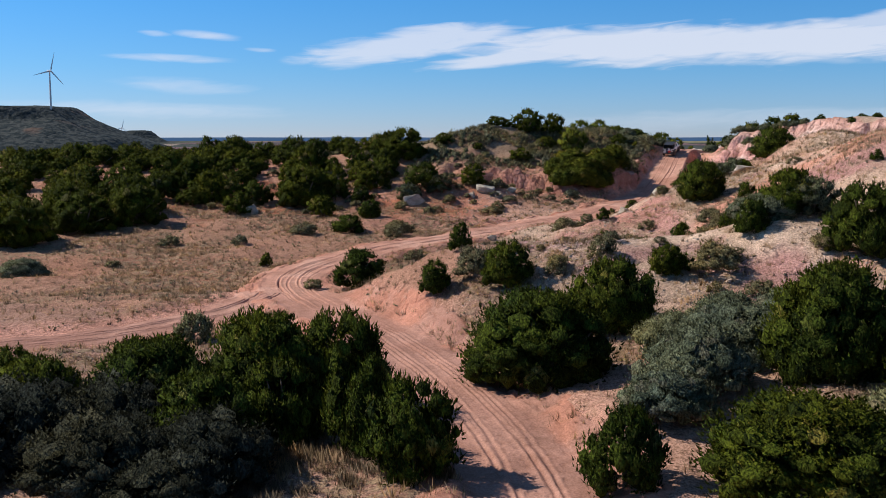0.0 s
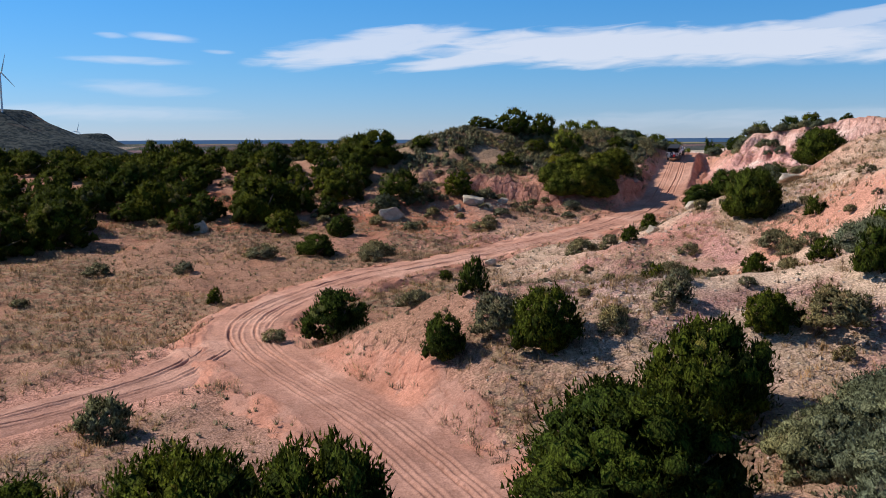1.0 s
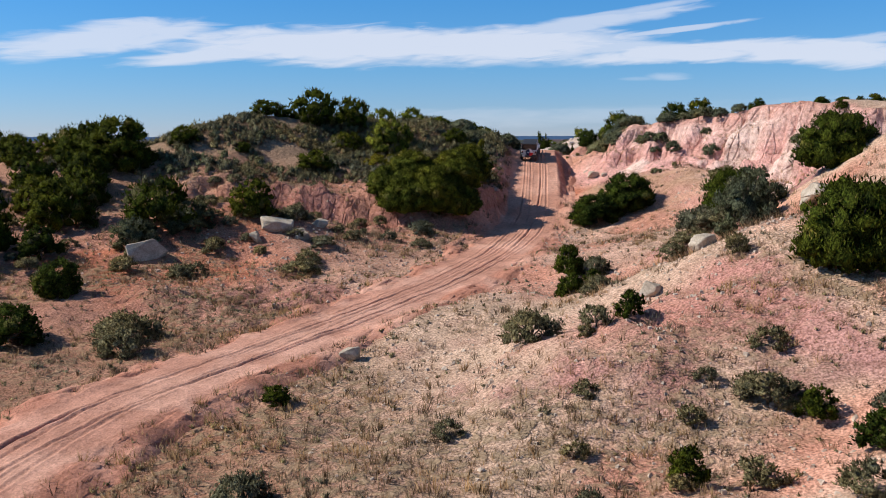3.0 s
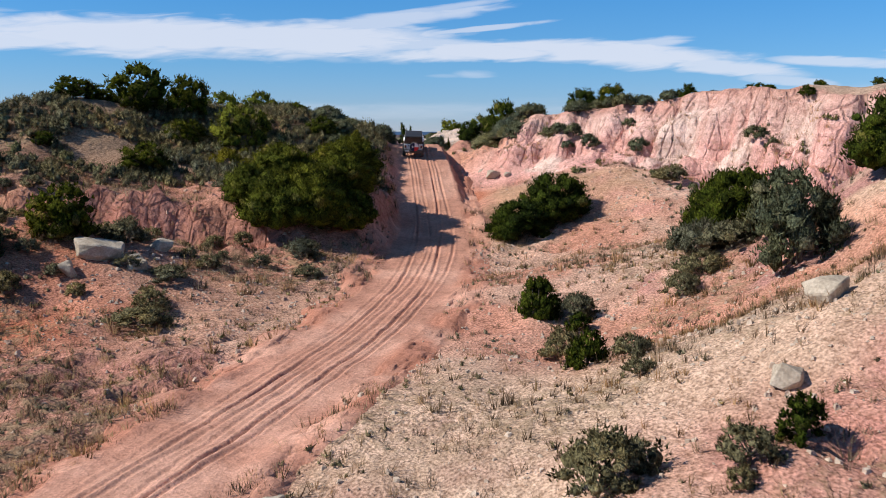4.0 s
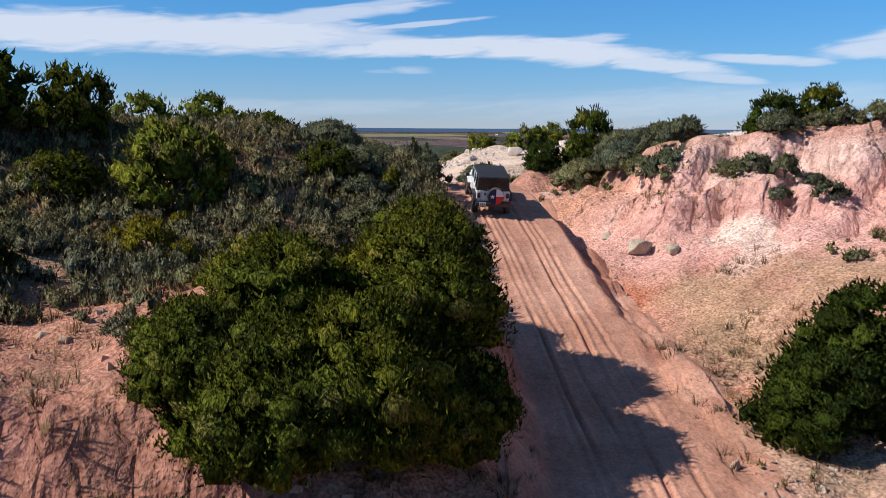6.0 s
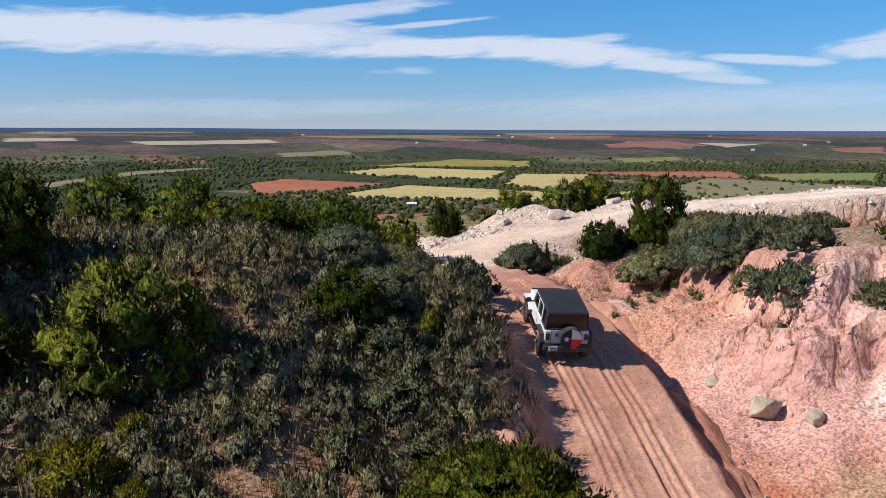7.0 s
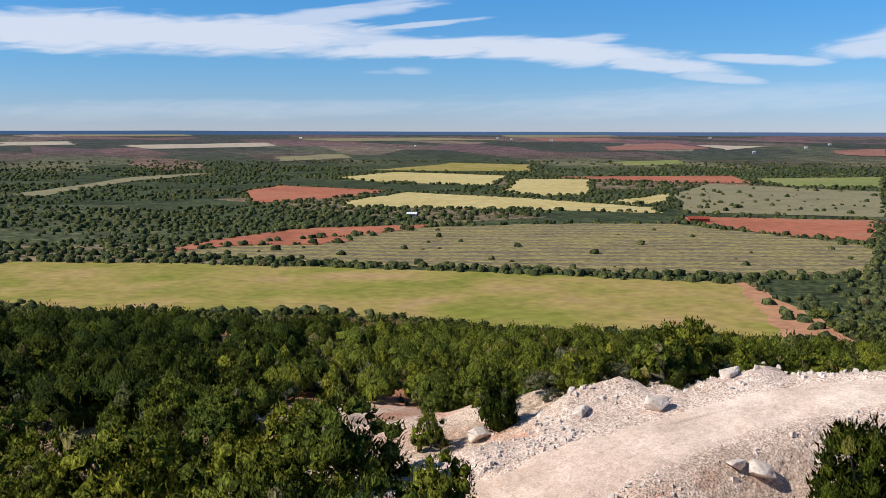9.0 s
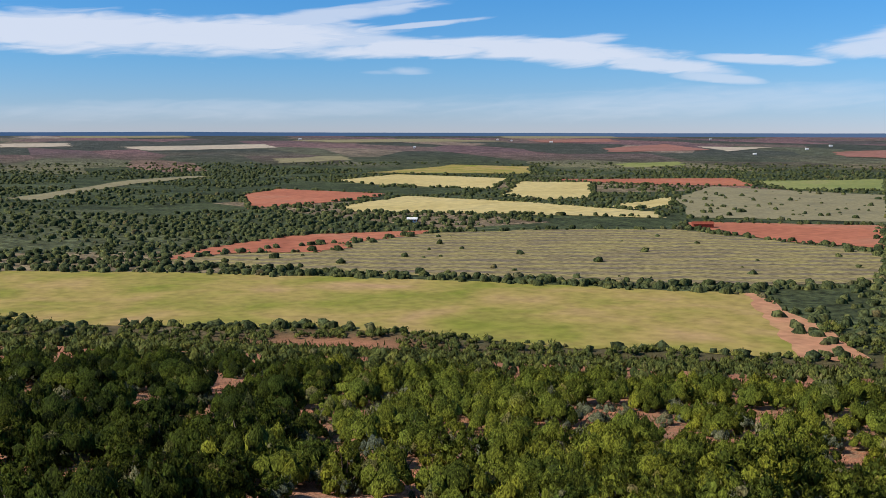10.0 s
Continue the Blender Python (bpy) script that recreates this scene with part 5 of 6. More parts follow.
RAMP_SAGE = [(37.6, 166.8, 3.2, 2.0), (38.5, 169.0, 2.8, 1.9), (36.6, 168.0, 3.2, 2.0), (38.0, 171.4, 3.2, 2.0), (36.0, 164.6, 2.8, 1.8), (32.4, 163.4, 3.6, 1.5), (30.4, 161.8, 4.0, 1.7), (34.4, 166.4, 3.6, 1.6), (37.4, 169.3, 4.0, 2.2), (39.2, 172.0, 3.4, 2.0), (33.8, 166.8, 4.2, 2.0), (30.8, 165.0, 4.4, 2.2), (29.2, 158.8, 3.4, 1.4), (28.0, 155.4, 3.0, 1.3), (27.2, 152.4, 3.0, 1.4)]
for x, y, w, h in CREST_SAGE + RAMP_SAGE:
    plant("sagebrush", x, y, w, h)
for x, y, w, h in [(20.2, 155.8, 1.4, 1.2), (18.6, 154.4, 2.4, 1.6), (30.8, 158.4, 1.1, 1.5), (17.7, 155.4, 1.1, 1.0), (19.4, 153.0, 1.5, 1.1)]:
    plant("golden_bush", x, y, w, h)


def clear_of_roads(x, y, gap):
    return min(float(along(x, y, line)[0]) - extra for line, extra in ((ROAD, 3.0), (SIDE_ROAD, 4.0), (WHITE_ROAD, 5.5))) > gap


# bare places among the junipers of the slope: x, y, radius along and across the fall
GLADES = [(55.5, 199, 7, 8), (54.5, 212, 5, 8), (72.5, 284, 6.5, 11), (196, 516, 27, 12), (44.5, 286, 4, 6), (41, 235.5, 4.5, 6), (66, 226, 4, 5), (137, 233, 6, 5), (117, 284, 4, 6), (104, 320, 5, 8), (60, 215, 5, 4)]


def in_glade(x, y):
    hit = np.zeros(np.shape(x), bool)
    for gx, gy, wide, deep in GLADES:
        across, down = (x - gx) * 0.85 - (y - gy) * 0.53, (x - gx) * 0.53 + (y - gy) * 0.85
        hit |= (across / wide) ** 2 + (down / deep) ** 2 < 1
    return hit


# the slope's left part, where leaf colour is darkened to stand for shade
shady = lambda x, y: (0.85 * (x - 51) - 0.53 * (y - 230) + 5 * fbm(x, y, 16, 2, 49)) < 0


def scatter(name, box, tries, wide, flat, keep, gap=1.5, spacing=0.8, seed=1):
    """Plants at random over a stretch of ground, where keep() likes it."""
    rng = random.Random(seed)
    placed = []
    for _ in range(tries):
        x, y, w = rng.uniform(box[0], box[1]), rng.uniform(box[2], box[3]), rng.uniform(*wide)
        if not keep(x, y) or not clear_of_roads(x, y, gap + w * 0.4):
            continue
        if any(math.hypot(x - a, y - b) < spacing * 0.5 * (w + c) for a, b, c in placed):
            continue
        placed.append((x, y, w))
        plant(name, x, y, w, w * rng.uniform(*flat))


scatter("dark_juniper", (-75, -8, 119, 172), 420, (3.4, 6.4), (0.6, 0.75), lambda x, y: y > 121 - 0.15 * (x + 8) and cliff_depth(x, y) < 0 and (x < -33 or y > 146 or float(fbm(x, y, 9, 2, 97)) > 0.1), 2, 0.62, 21)
scatter("dark_juniper", (-8, 30, 150, 182), 40, (2.0, 4.4), (0.45, 0.62), lambda x, y: not (14 < x < 34 and y < 157), 2, 1.6, 22)
scatter("juniper", (44, 70, 122, 165), 34, (1.3, 2.6), (0.55, 0.75), lambda x, y: float(cliff_depth(x, y)) > 4.0, 1.5, 1.4, 23)
scatter("sagebrush", (43, 62, 152, 174), 420, (1.9, 3.2), (0.55, 0.75), lambda x, y: 2.2 < float(cliff_depth(x, y)) < 6.0 and (y < 158 or x > 48.5) and float(along(x, y, WHITE_ROAD)[0]) > 6, 0.8, 0.5, 31)
scatter("sagebrush", (42, 66, 118, 152), 420, (1.2, 2.7), (0.5, 0.68), lambda x, y: 0.8 < float(cliff_depth(x, y)) < 6.5 and (y > 143 or float(value_noise(x / 6, y / 6, 3)) > 0.35), 0.8, 0.62, 24)
scatter("scrub_bush", (-45, 8, 126, 146), 90, (1.2, 2.6), (0.45, 0.6), lambda x, y: True, 1.5, 0.9, 25)
scatter("scrub_bush", (-3, 17, 134, 149), 60, (0.9, 1.9), (0.5, 0.65), lambda x, y: True, 1.0, 1.1, 38)
scatter("scrub_bush", (4, 34, 58, 96), 55, (0.9, 2.2), (0.5, 0.65), lambda x, y: True, 1.0, 1.3, 28)
scatter("juniper", (6, 34, 60, 96), 12, (1.2, 2.3), (0.7, 0.9), lambda x, y: True, 1.0, 1.6, 29)
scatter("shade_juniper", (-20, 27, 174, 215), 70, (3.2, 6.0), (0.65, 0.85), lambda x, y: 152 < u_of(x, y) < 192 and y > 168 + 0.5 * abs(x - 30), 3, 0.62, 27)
scatter("slope_juniper", (27, 46, 174, 215), 70, (3.2, 6.0), (0.65, 0.85), lambda x, y: 152 < u_of(x, y) < 192 and y > 168 + 0.5 * abs(x - 30), 3, 0.62, 37)
scatter("slope_juniper", (-20, 150, 184, 260), 620, (3.0, 5.6), (0.65, 0.9), lambda x, y: not shady(x, y) and 186 < u_of(x, y) < 226 and not in_glade(x, y) and not (46 < x < 78 and y < 198) and clear_of_roads(x, y, 6), 3, 0.6, 26)
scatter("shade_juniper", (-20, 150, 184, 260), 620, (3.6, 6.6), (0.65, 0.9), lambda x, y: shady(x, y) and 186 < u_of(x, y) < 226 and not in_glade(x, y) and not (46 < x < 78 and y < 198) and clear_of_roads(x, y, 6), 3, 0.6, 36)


def joined(name, label, category, material, places, leaves, size, upward, seed, flat=0.7):
    """Very many clumps of leaves, as one object."""
    rng = np.random.default_rng(seed)
    vs, fs, hs, ns, start = [], [], [], [], 0
    for x, y, z, w in places:
        if w > 2.5:
            # a crown of several boughs round a taller middle
            turn, boughs = rng.uniform(0, 6.3), 5 if leaves < 60 else 8
            balls = [(x, y, z + 0.40 * w * flat, w * 0.32, flat * 1.25)]
            for k in range(boughs):
                a, out = turn + k * 6.283 / boughs + rng.uniform(-0.3, 0.3), rng.uniform(0.2, 0.32) * w
                balls.append((x + out * math.cos(a), y + out * math.sin(a), z + rng.uniform(0.12, 0.48) * w * flat, w * rng.uniform(0.17, 0.25), flat * rng.uniform(1.0, 1.6)))
        elif w > 0.62:
            balls = [(x + rng.uniform(-0.25, 0.25) * w, y + rng.uniform(-0.25, 0.25) * w, z + rng.uniform(0.1, 0.35) * w * flat, w * rng.uniform(0.2, 0.34), flat * rng.uniform(0.9, 1.6)) for _ in range(2)]
        else:
            balls = [(x, y, z + 0.1 * w, w * 0.3, flat)]
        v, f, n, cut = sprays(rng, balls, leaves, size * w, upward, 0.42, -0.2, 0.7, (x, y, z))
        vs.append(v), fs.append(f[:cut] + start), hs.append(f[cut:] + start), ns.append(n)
        start += len(v)
    if vs:
        tagged(new(name, raw_mesh(name, np.concatenate(vs), np.concatenate(fs + hs), material, np.concatenate(ns))), label, category, kind="stuff")


def many(seed, count, box, keep, wide, road_gap=3.2):
    rng = np.random.default_rng(seed)
    x, y, w = rng.uniform(box[0], box[1], count), rng.uniform(box[2], box[3], count), rng.uniform(wide[0], wide[1], count)
    d = np.minimum(np.minimum(along(x, y, ROAD)[0], along(x, y, SIDE_ROAD)[0]), along(x, y, WHITE_ROAD)[0] - 2)
    ok = keep(x, y, rng.uniform(0, 1, count)) & (d > road_gap)
    x, y, w = x[ok], y[ok], w[ok]
    return np.stack([x, y, height(x, y), w], -1)


on_hill = lambda x, y, r: ((step(147, 156, y + 0.1 * x + 2 * fbm(x, y, 9, 2, 41)) > r) & (cliff_depth(x, y) < -1) & (x < 37 + 0.3 * (y - 160)) & (u_of(x, y) < 190) & ((x > 16) | (fbm(x, y, 5, 2, 47) > -0.35)))
joined("low_scrub", "grey-green and brown low scrub covering the hilltop", "scrub", SCRUB, many(61, 8600, (-22, 44, 141, 184), on_hill, (0.8, 1.7), 3.4), 44, 0.115, 1.7, 62, 0.85)
joined("silver_scrub", "silvery sagebrush scattered over the hilltop", "scrub", SAGE, many(63, 1000, (-20, 46, 145, 190), on_hill, (0.9, 1.9), 3.8), 60, 0.11, 1.4, 64, 0.85)
valley = lambda x, y, r: (r < 0.25 + 0.5 * step(-0.2, 0.6, fbm(x, y, 8, 2, 43))) & (cliff_depth(x, y) < -1)
joined("small_forbs", "small grey-green weeds dotted over the dry ground", "weeds", WEED, many(65, 9000, (-42, 50, 45, 142), valley, (0.2, 0.55), 3.0), 12, 0.26, 1.0, 66, 0.7)
joined("cliff_weeds", "small grey-green bushes on the pink cliff", "weeds", SAGE, many(75, 1300, (38, 60, 118, 170), lambda x, y, r: (cliff_depth(x, y) > -5) & (cliff_depth(x, y) < 3.5) & (r < step(0.0, 0.5, fbm(x, y, 4, 2, 57))), (0.3, 0.9), 2.6), 40, 0.18, 0.8, 76, 0.8)
slope_wood = lambda x, y, r: ((u_of(x, y) > 198) | ((u_of(x, y) > 182) & (y > 196) & (x < 47))) & (along(x, y, WHITE_ROAD)[0] > 8.5) & (u_of(x, y) < 290) & ~in_glade(x, y) & (fbm(x, y, 30, 2, 46) > -1.1)
joined("slope_sage", "grey sagebrush between the junipers of the slope", "scrub", SAGE, many(79, 1500, (0, 170, 150, 300), slope_wood, (1.6, 3.2)), 60, 0.09, 1.0, 80, 0.75)
joined("slope_woodland", "thick olive-green juniper woodland on the long slope", "woodland", WOODLAND, many(69, 2000, (-40, 170, 130, 320), lambda x, y, r: slope_wood(x, y, r) & ~shady(x, y), (3.4, 6.6)), 250, 0.050, 1.1, 70, 0.8)
joined("dark_woodland", "thick juniper woodland on the long slope, shade put into its colour", "woodland", SHADED_WOOD, many(89, 2000, (-40, 170, 130, 320), lambda x, y, r: slope_wood(x, y, r) & shady(x, y), (3.8, 7.2)), 250, 0.050, 1.1, 90, 0.8)
wood = lambda x, y, r: (u_of(x, y) > 286) & (u_of(x, y) < 570) & ~inside(x, y, FIELDS[0][2]) & ~inside(x, y, FIELDS[9][2]) & ~in_glade(x, y) & (fbm(x, y, 45, 3, 44) > -0.75 - 0.3 * step(300, 420, u_of(x, y)))
joined("foothill_woodland", "thick dark juniper woodland at the foot of the slope", "woodland", FAR_WOOD, many(77, 5200, (40, 460, 330, 720), lambda x, y, r: (u_of(x, y) > 455) & (u_of(x, y) < 590) & ~inside(x, y, FIELDS[0][2]) & ~inside(x, y, FIELDS[9][2]) & ~in_glade(x, y), (3.0, 6.0)), 10, 0.16, 0.8, 78, 0.8)
joined("juniper_woodland", "juniper woodland running down to the plain", "woodland", FAR_WOOD, many(67, 4600, (-120, 520, 120, 640), wood, (3.2, 6.4)), 14, 0.17, 0.8, 68, 0.8)


# ---- boulders ----
def boulder(x, y, wide, high, turn, material, seed, label, sink=0.25):
    rng = random.Random(seed)
    bm = bmesh.new()
    for _ in range(15):
        v = Vector((rng.gauss(0, 1), rng.gauss(0, 1), rng.gauss(0, 1))).normalized()
        k = max(abs(v.x), abs(v.y), abs(v.z)) ** 0.6
        bm.verts.new((v.x / k * 0.55 * wide, v.y / k * 0.42 * wide, v.z / k * 0.55 * high))
    hull = bmesh.ops.convex_hull(bm, input=bm.verts[:])
    loose = [g for g in hull["geom_interior"] if isinstance(g, bmesh.types.BMVert)]
    bmesh.ops.delete(bm, geom=loose, context="VERTS")
    bmesh.ops.bevel(bm, geom=bm.edges[:], offset=0.022 * wide, segments=1, affect="EDGES", profile=0.6)
    bmesh.ops.triangulate(bm, faces=bm.faces[:])
    bmesh.ops.subdivide_edges(bm, edges=bm.edges[:], cuts=1)
    for v in bm.verts:
        v.co += v.co.normalized() * 0.07 * wide * noise.noise(v.co * 2.6 / wide + Vector((seed, 0, 0)))
    me = bpy.data.meshes.new("boulder")
    bm.normal_update()
    bm.to_mesh(me)
    bm.free()
    me.polygons.foreach_set("use_smooth", [False] * len(me.polygons))
    me.materials.append(material)
    ob = new("boulder", me)
    ob.matrix_world = pose(x, y, float(height(x, y)) + high * (0.5 - sink), rng.uniform(-12, 12), rng.uniform(-15, 15), turn)
    tagged(ob, label, "boulder", "boulders")


for k, (x, y, w, h, a) in enumerate([(-3.7, 130.3, 2.8, 1.9, 30), (5.8, 133.9, 2.5, 1.2, 10), (-24.3, 125.6, 2.2, 1.5, 50), (5.2, 104.0, 1.0, 0.7, 0), (18.2, 98.7, 1.1, 0.7, 20), (22.4, 101.0, 1.9, 0.9, 60), (32.0, 104.6, 2.8, 1.3, 35), (26.5, 74.0, 2.8, 1.5, 25), (7.5, 133.0, 1.4, 0.9, 70), (4.0, 132.5, 1.2, 0.8, 40), (9.5, 136.5, 1.4, 0.8, 15)]):
    boulder(x, y, w, h, a, ROCK, 200 + k, "grey weathered sandstone boulder lying on the red slope")
for k, (x, y, w, h, a) in enumerate([(41.6, 153.4, 1.1, 0.8, 10), (42.2, 156.4, 0.8, 0.4, 60), (41.9, 151.6, 0.8, 0.5, 30)]):
    boulder(x, y, w, h, a, ROCK, 220 + k, "pale sandstone boulder at the foot of the cliff")
for k, (x, y, w, h, a) in enumerate([(58.0, 186.2, 1.5, 0.9, 10), (55.0, 188.6, 1.1, 0.5, 40), (56.7, 178.6, 1.5, 0.7, 70), (55.9, 179.2, 0.9, 0.5, 20), (63.5, 186.5, 1.2, 0.8, 20), (51.0, 192, 1.3, 0.7, 20)]):
    boulder(x, y, w, h, a, CALICHE, 230 + k, "white caliche boulder beside the upper road")


# ---- the off-road car ----
def car_paint(name, colour, roughness, metallic=0.0, dust=0.25):
    s = Shader(name, roughness, metallic, 0.5)
    n = s.noise(1.2, 5)
    low = s.tree.nodes.new("ShaderNodeSeparateXYZ")
    s.link(s.coord.outputs["Object"], low.inputs[0])
    s.colour(s.mix(s.ramp(n, [(0.45, 0.0), (0.75, dust)]), colour, (0.38, 0.22, 0.16)))
    return s.mat


PAINT = car_paint("white_paint", (0.78, 0.78, 0.77), 0.3, 0, 0.15)
BLACK = car_paint("black_plastic", (0.02, 0.02, 0.022), 0.55, 0, 0.12)
HARDTOP = car_paint("black_hardtop", (0.022, 0.023, 0.026), 0.6, 0, 0.06)
RUBBER = car_paint("rubber", (0.025, 0.024, 0.024), 0.85, 0, 0.55)
GLASS = Shader("tinted_glass", 0.06, 0, 0.5).colour((0.012, 0.013, 0.015)).mat
RIM = Shader("dark_alloy", 0.4, 0.8, 0.5).colour((0.12, 0.12, 0.125)).mat
LAMP_RED = Shader("red_lamp", 0.2, 0, 0.5).colour((0.20, 0.01, 0.012)).mat
COVER_BLUE = Shader("blue_cover", 0.6, 0, 0.3).colour((0.012, 0.02, 0.06)).mat
COVER_RED = Shader("red_cover", 0.6, 0, 0.3).colour((0.62, 0.03, 0.03)).mat
COVER_WHITE = Shader("white_cover", 0.6, 0, 0.3).colour((0.72, 0.72, 0.70)).mat
PLATE = Shader("plate", 0.5, 0, 0.3).colour((0.7, 0.7, 0.68)).mat
BAR = Shader("plate_bar", 0.6, 0, 0.3).colour((0.08, 0.08, 0.12)).mat


def profile(points, half, bevel=0.03, pinch=None):
    """A side outline (y, z) drawn across the car from -half to half; pinch(z) narrows it."""
    bm = bmesh.new()
    left = [bm.verts.new((-half * (pinch(z) if pinch else 1), y, z)) for y, z in points]
    right = [bm.verts.new((half * (pinch(z) if pinch else 1), y, z)) for y, z in points]
    bm.faces.new(left[::-1])
    bm.faces.new(right)
    n = len(points)
    for i in range(n):
        bm.faces.new((left[i], left[(i + 1) % n], right[(i + 1) % n], right[i]))
    bmesh.ops.recalc_face_normals(bm, faces=bm.faces[:])
    if bevel:
        bmesh.ops.bevel(bm, geom=bm.edges[:], offset=bevel, segments=2, affect="EDGES", profile=0.5)
    return bm


def ring(radius, wide, sides=28, section=((0.56, 0.5), (0.9, 0.5), (1.0, 0.36), (1.0, -0.36), (0.9, -0.5), (0.56, -0.5))):
    """A tyre about the x axis."""
    bm = bmesh.new()
    loops = []
    for k in range(sides):
        a = 2 * math.pi * k / sides
        bump = 1.0 if k % 2 else 0.985
        loops.append([bm.verts.new((w * wide, radius * r * bump * math.cos(a), radius * r * bump * math.sin(a))) for r, w in section])
    m = len(section)
    for k in range(sides):
        p, q = loops[k], loops[(k + 1) % sides]
        for i in range(m):
            bm.faces.new((p[i], p[(i + 1) % m], q[(i + 1) % m], q[i]))
    bmesh.ops.recalc_face_normals(bm, faces=bm.faces[:])
    return bm


def moved(bm, m):
    bmesh.ops.transform(bm, matrix=m, verts=bm.verts)
    return bm


def sector(radius, start, end, y, steps=14, inner=0.0):
    bm = bmesh.new()
    pts = [bm.verts.new((radius * math.cos(a), y, radius * math.sin(a))) for a in np.linspace(start, end, steps)]
    bm.faces.new([bm.verts.new((0, y, 0))] + pts)
    return bm


def build_car():
    car = new("off_road_car")
    lean_in = lambda z: 1.0 - 0.10 * max(0.0, (z - 1.22) / 0.75)
    body = part("body", profile([(-2.05, 0.72), (-2.08, 1.24), (0.72, 1.26), (0.75, 0.66), (-0.9, 0.60)], 0.80, 0.035), PAINT, car)
    hood = part("hood", profile([(0.70, 0.80), (0.70, 1.29), (1.2, 1.29), (2.02, 1.20), (2.08, 0.86)], 0.66, 0.05), PAINT, car)
    part("grille", box((1.2, 0.06, 0.42), (0, 2.09, 1.0), 0.02), BLACK, car)
    for x in (-0.48, 0.48):
        part("headlight", tube(0.11, 0.11, (x, 2.09, 1.05), (x, 2.14, 1.05), 18), PLATE, car)
    for x in (-1, 1):
        part("front_fender", profile([(0.62, 0.92), (0.95, 1.10), (1.85, 1.08), (2.12, 0.90), (2.10, 0.84), (1.80, 1.0), (0.98, 1.02), (0.70, 0.84)], 0.16, 0.02), PAINT, car).location = (x * 0.78, 0, 0)
        part("rear_flare", profile([(-2.08, 0.78), (-1.93, 1.06), (-1.12, 1.08), (-0.88, 0.78), (-0.94, 0.74), (-1.2, 1.0), (-1.86, 0.98), (-2.0, 0.74)], 0.10, 0.015), BLACK, car).location = (x * 0.87, 0, 0)
        part("side_step", tube(0.04, 0.04, (x * 0.86, -0.85, 0.52), (x * 0.86, 0.75, 0.52), 10), BLACK, car)
        mirror = part("mirror", box((0.2, 0.09, 0.18), (x * 0.98, 0.62, 1.32), 0.03), BLACK, car)
        part("mirror_arm", box((0.14, 0.05, 0.05), (x * 0.85, 0.62, 1.27), 0.01), BLACK, mirror)
    # cabin: dark glass house, white door frames, black hardtop
    part("cabin_glass", profile([(-2.02, 1.22), (-1.93, 1.84), (0.32, 1.84), (0.66, 1.24)], 0.765, 0.02, lean_in), GLASS, car)
    part("hardtop", profile([(-2.03, 1.83), (-2.0, 1.93), (-1.0, 1.965), (0.1, 1.955), (0.36, 1.88), (0.36, 1.83)], 0.745, 0.04), HARDTOP, car)
    for x in (-1, 1):
        lean = x * 5.5
        def bar(name, mat, size, y, z, slant=0.0):
            part(name, box(size, (0, 0, 0), 0.012, (slant, 0, 0)), mat, car).matrix_local = pose(x * (0.775 - 0.10 * (z - 1.22)), y, z, 0, -lean, 0)
        bar("door_post", PAINT, (0.05, 0.10, 0.62), -0.35, 1.54)
        bar("door_post", PAINT, (0.05, 0.10, 0.62), -1.12, 1.54)
        bar("windshield_post", PAINT, (0.06, 0.10, 0.70), 0.49, 1.54, 29)
        bar("door_rail", PAINT, (0.05, 1.52, 0.07), -0.40, 1.83)
        bar("quarter_panel", HARDTOP, (0.05, 0.16, 0.60), -1.25, 1.53)
        bar("rear_post", HARDTOP, (0.06, 0.22, 0.62), -1.89, 1.53)
        bar("quarter_rail", HARDTOP, (0.05, 0.80, 0.10), -1.58, 1.27)
        bar("door_handle", BLACK, (0.03, 0.16, 0.035), -0.22, 1.10)
        bar("door_handle", BLACK, (0.03, 0.16, 0.035), -0.98, 1.10)
        bar("door_gap", BLACK, (0.012, 0.014, 0.50), -0.35, 0.95)
        bar("door_gap", BLACK, (0.012, 0.014, 0.50), -1.14, 0.95)
        lamp = part("tail_light", box((0.15, 0.07, 0.24), (x * 0.70, -2.10, 1.02), 0.02), BLACK, car, "black-framed red tail light")
        part("lens", box((0.07, 0.03, 0.09), (x * 0.70, -2.142, 1.05), 0.01), LAMP_RED, lamp)
    part("tailgate_seam", box((0.012, 0.01, 0.5), (-0.58, -2.075, 0.98)), BLACK, car)
    part("rear_window_frame", box((1.34, 0.05, 0.07), (0, -2.06, 1.30), 0.015), HARDTOP, car)
    part("rear_bumper", profile([(-2.30, 0.52), (-2.30, 0.70), (-2.02, 0.72), (-2.02, 0.50)], 0.84, 0.03), BLACK, car)
    part("front_bumper", profile([(2.10, 0.55), (2.10, 0.76), (2.32, 0.74), (2.32, 0.58)], 0.84, 0.03), BLACK, car)
    part("chassis", box((1.1, 3.9, 0.16), (0, 0, 0.55), 0.03), BLACK, car)
    for y in (-1.5, 1.5):
        part("axle", tube(0.06, 0.06, (-0.78, y, 0.42), (0.78, y, 0.42), 10), BLACK, car)
    plate = part("number_plate", box((0.32, 0.02, 0.16), (-0.52, -2.315, 0.66), 0.008), PLATE, car, "white number plate")
    for k in (-0.08, 0.0, 0.08):
        part("bar", box((0.05, 0.006, 0.07), (-0.52 + k, -2.328, 0.655)), BAR, plate)
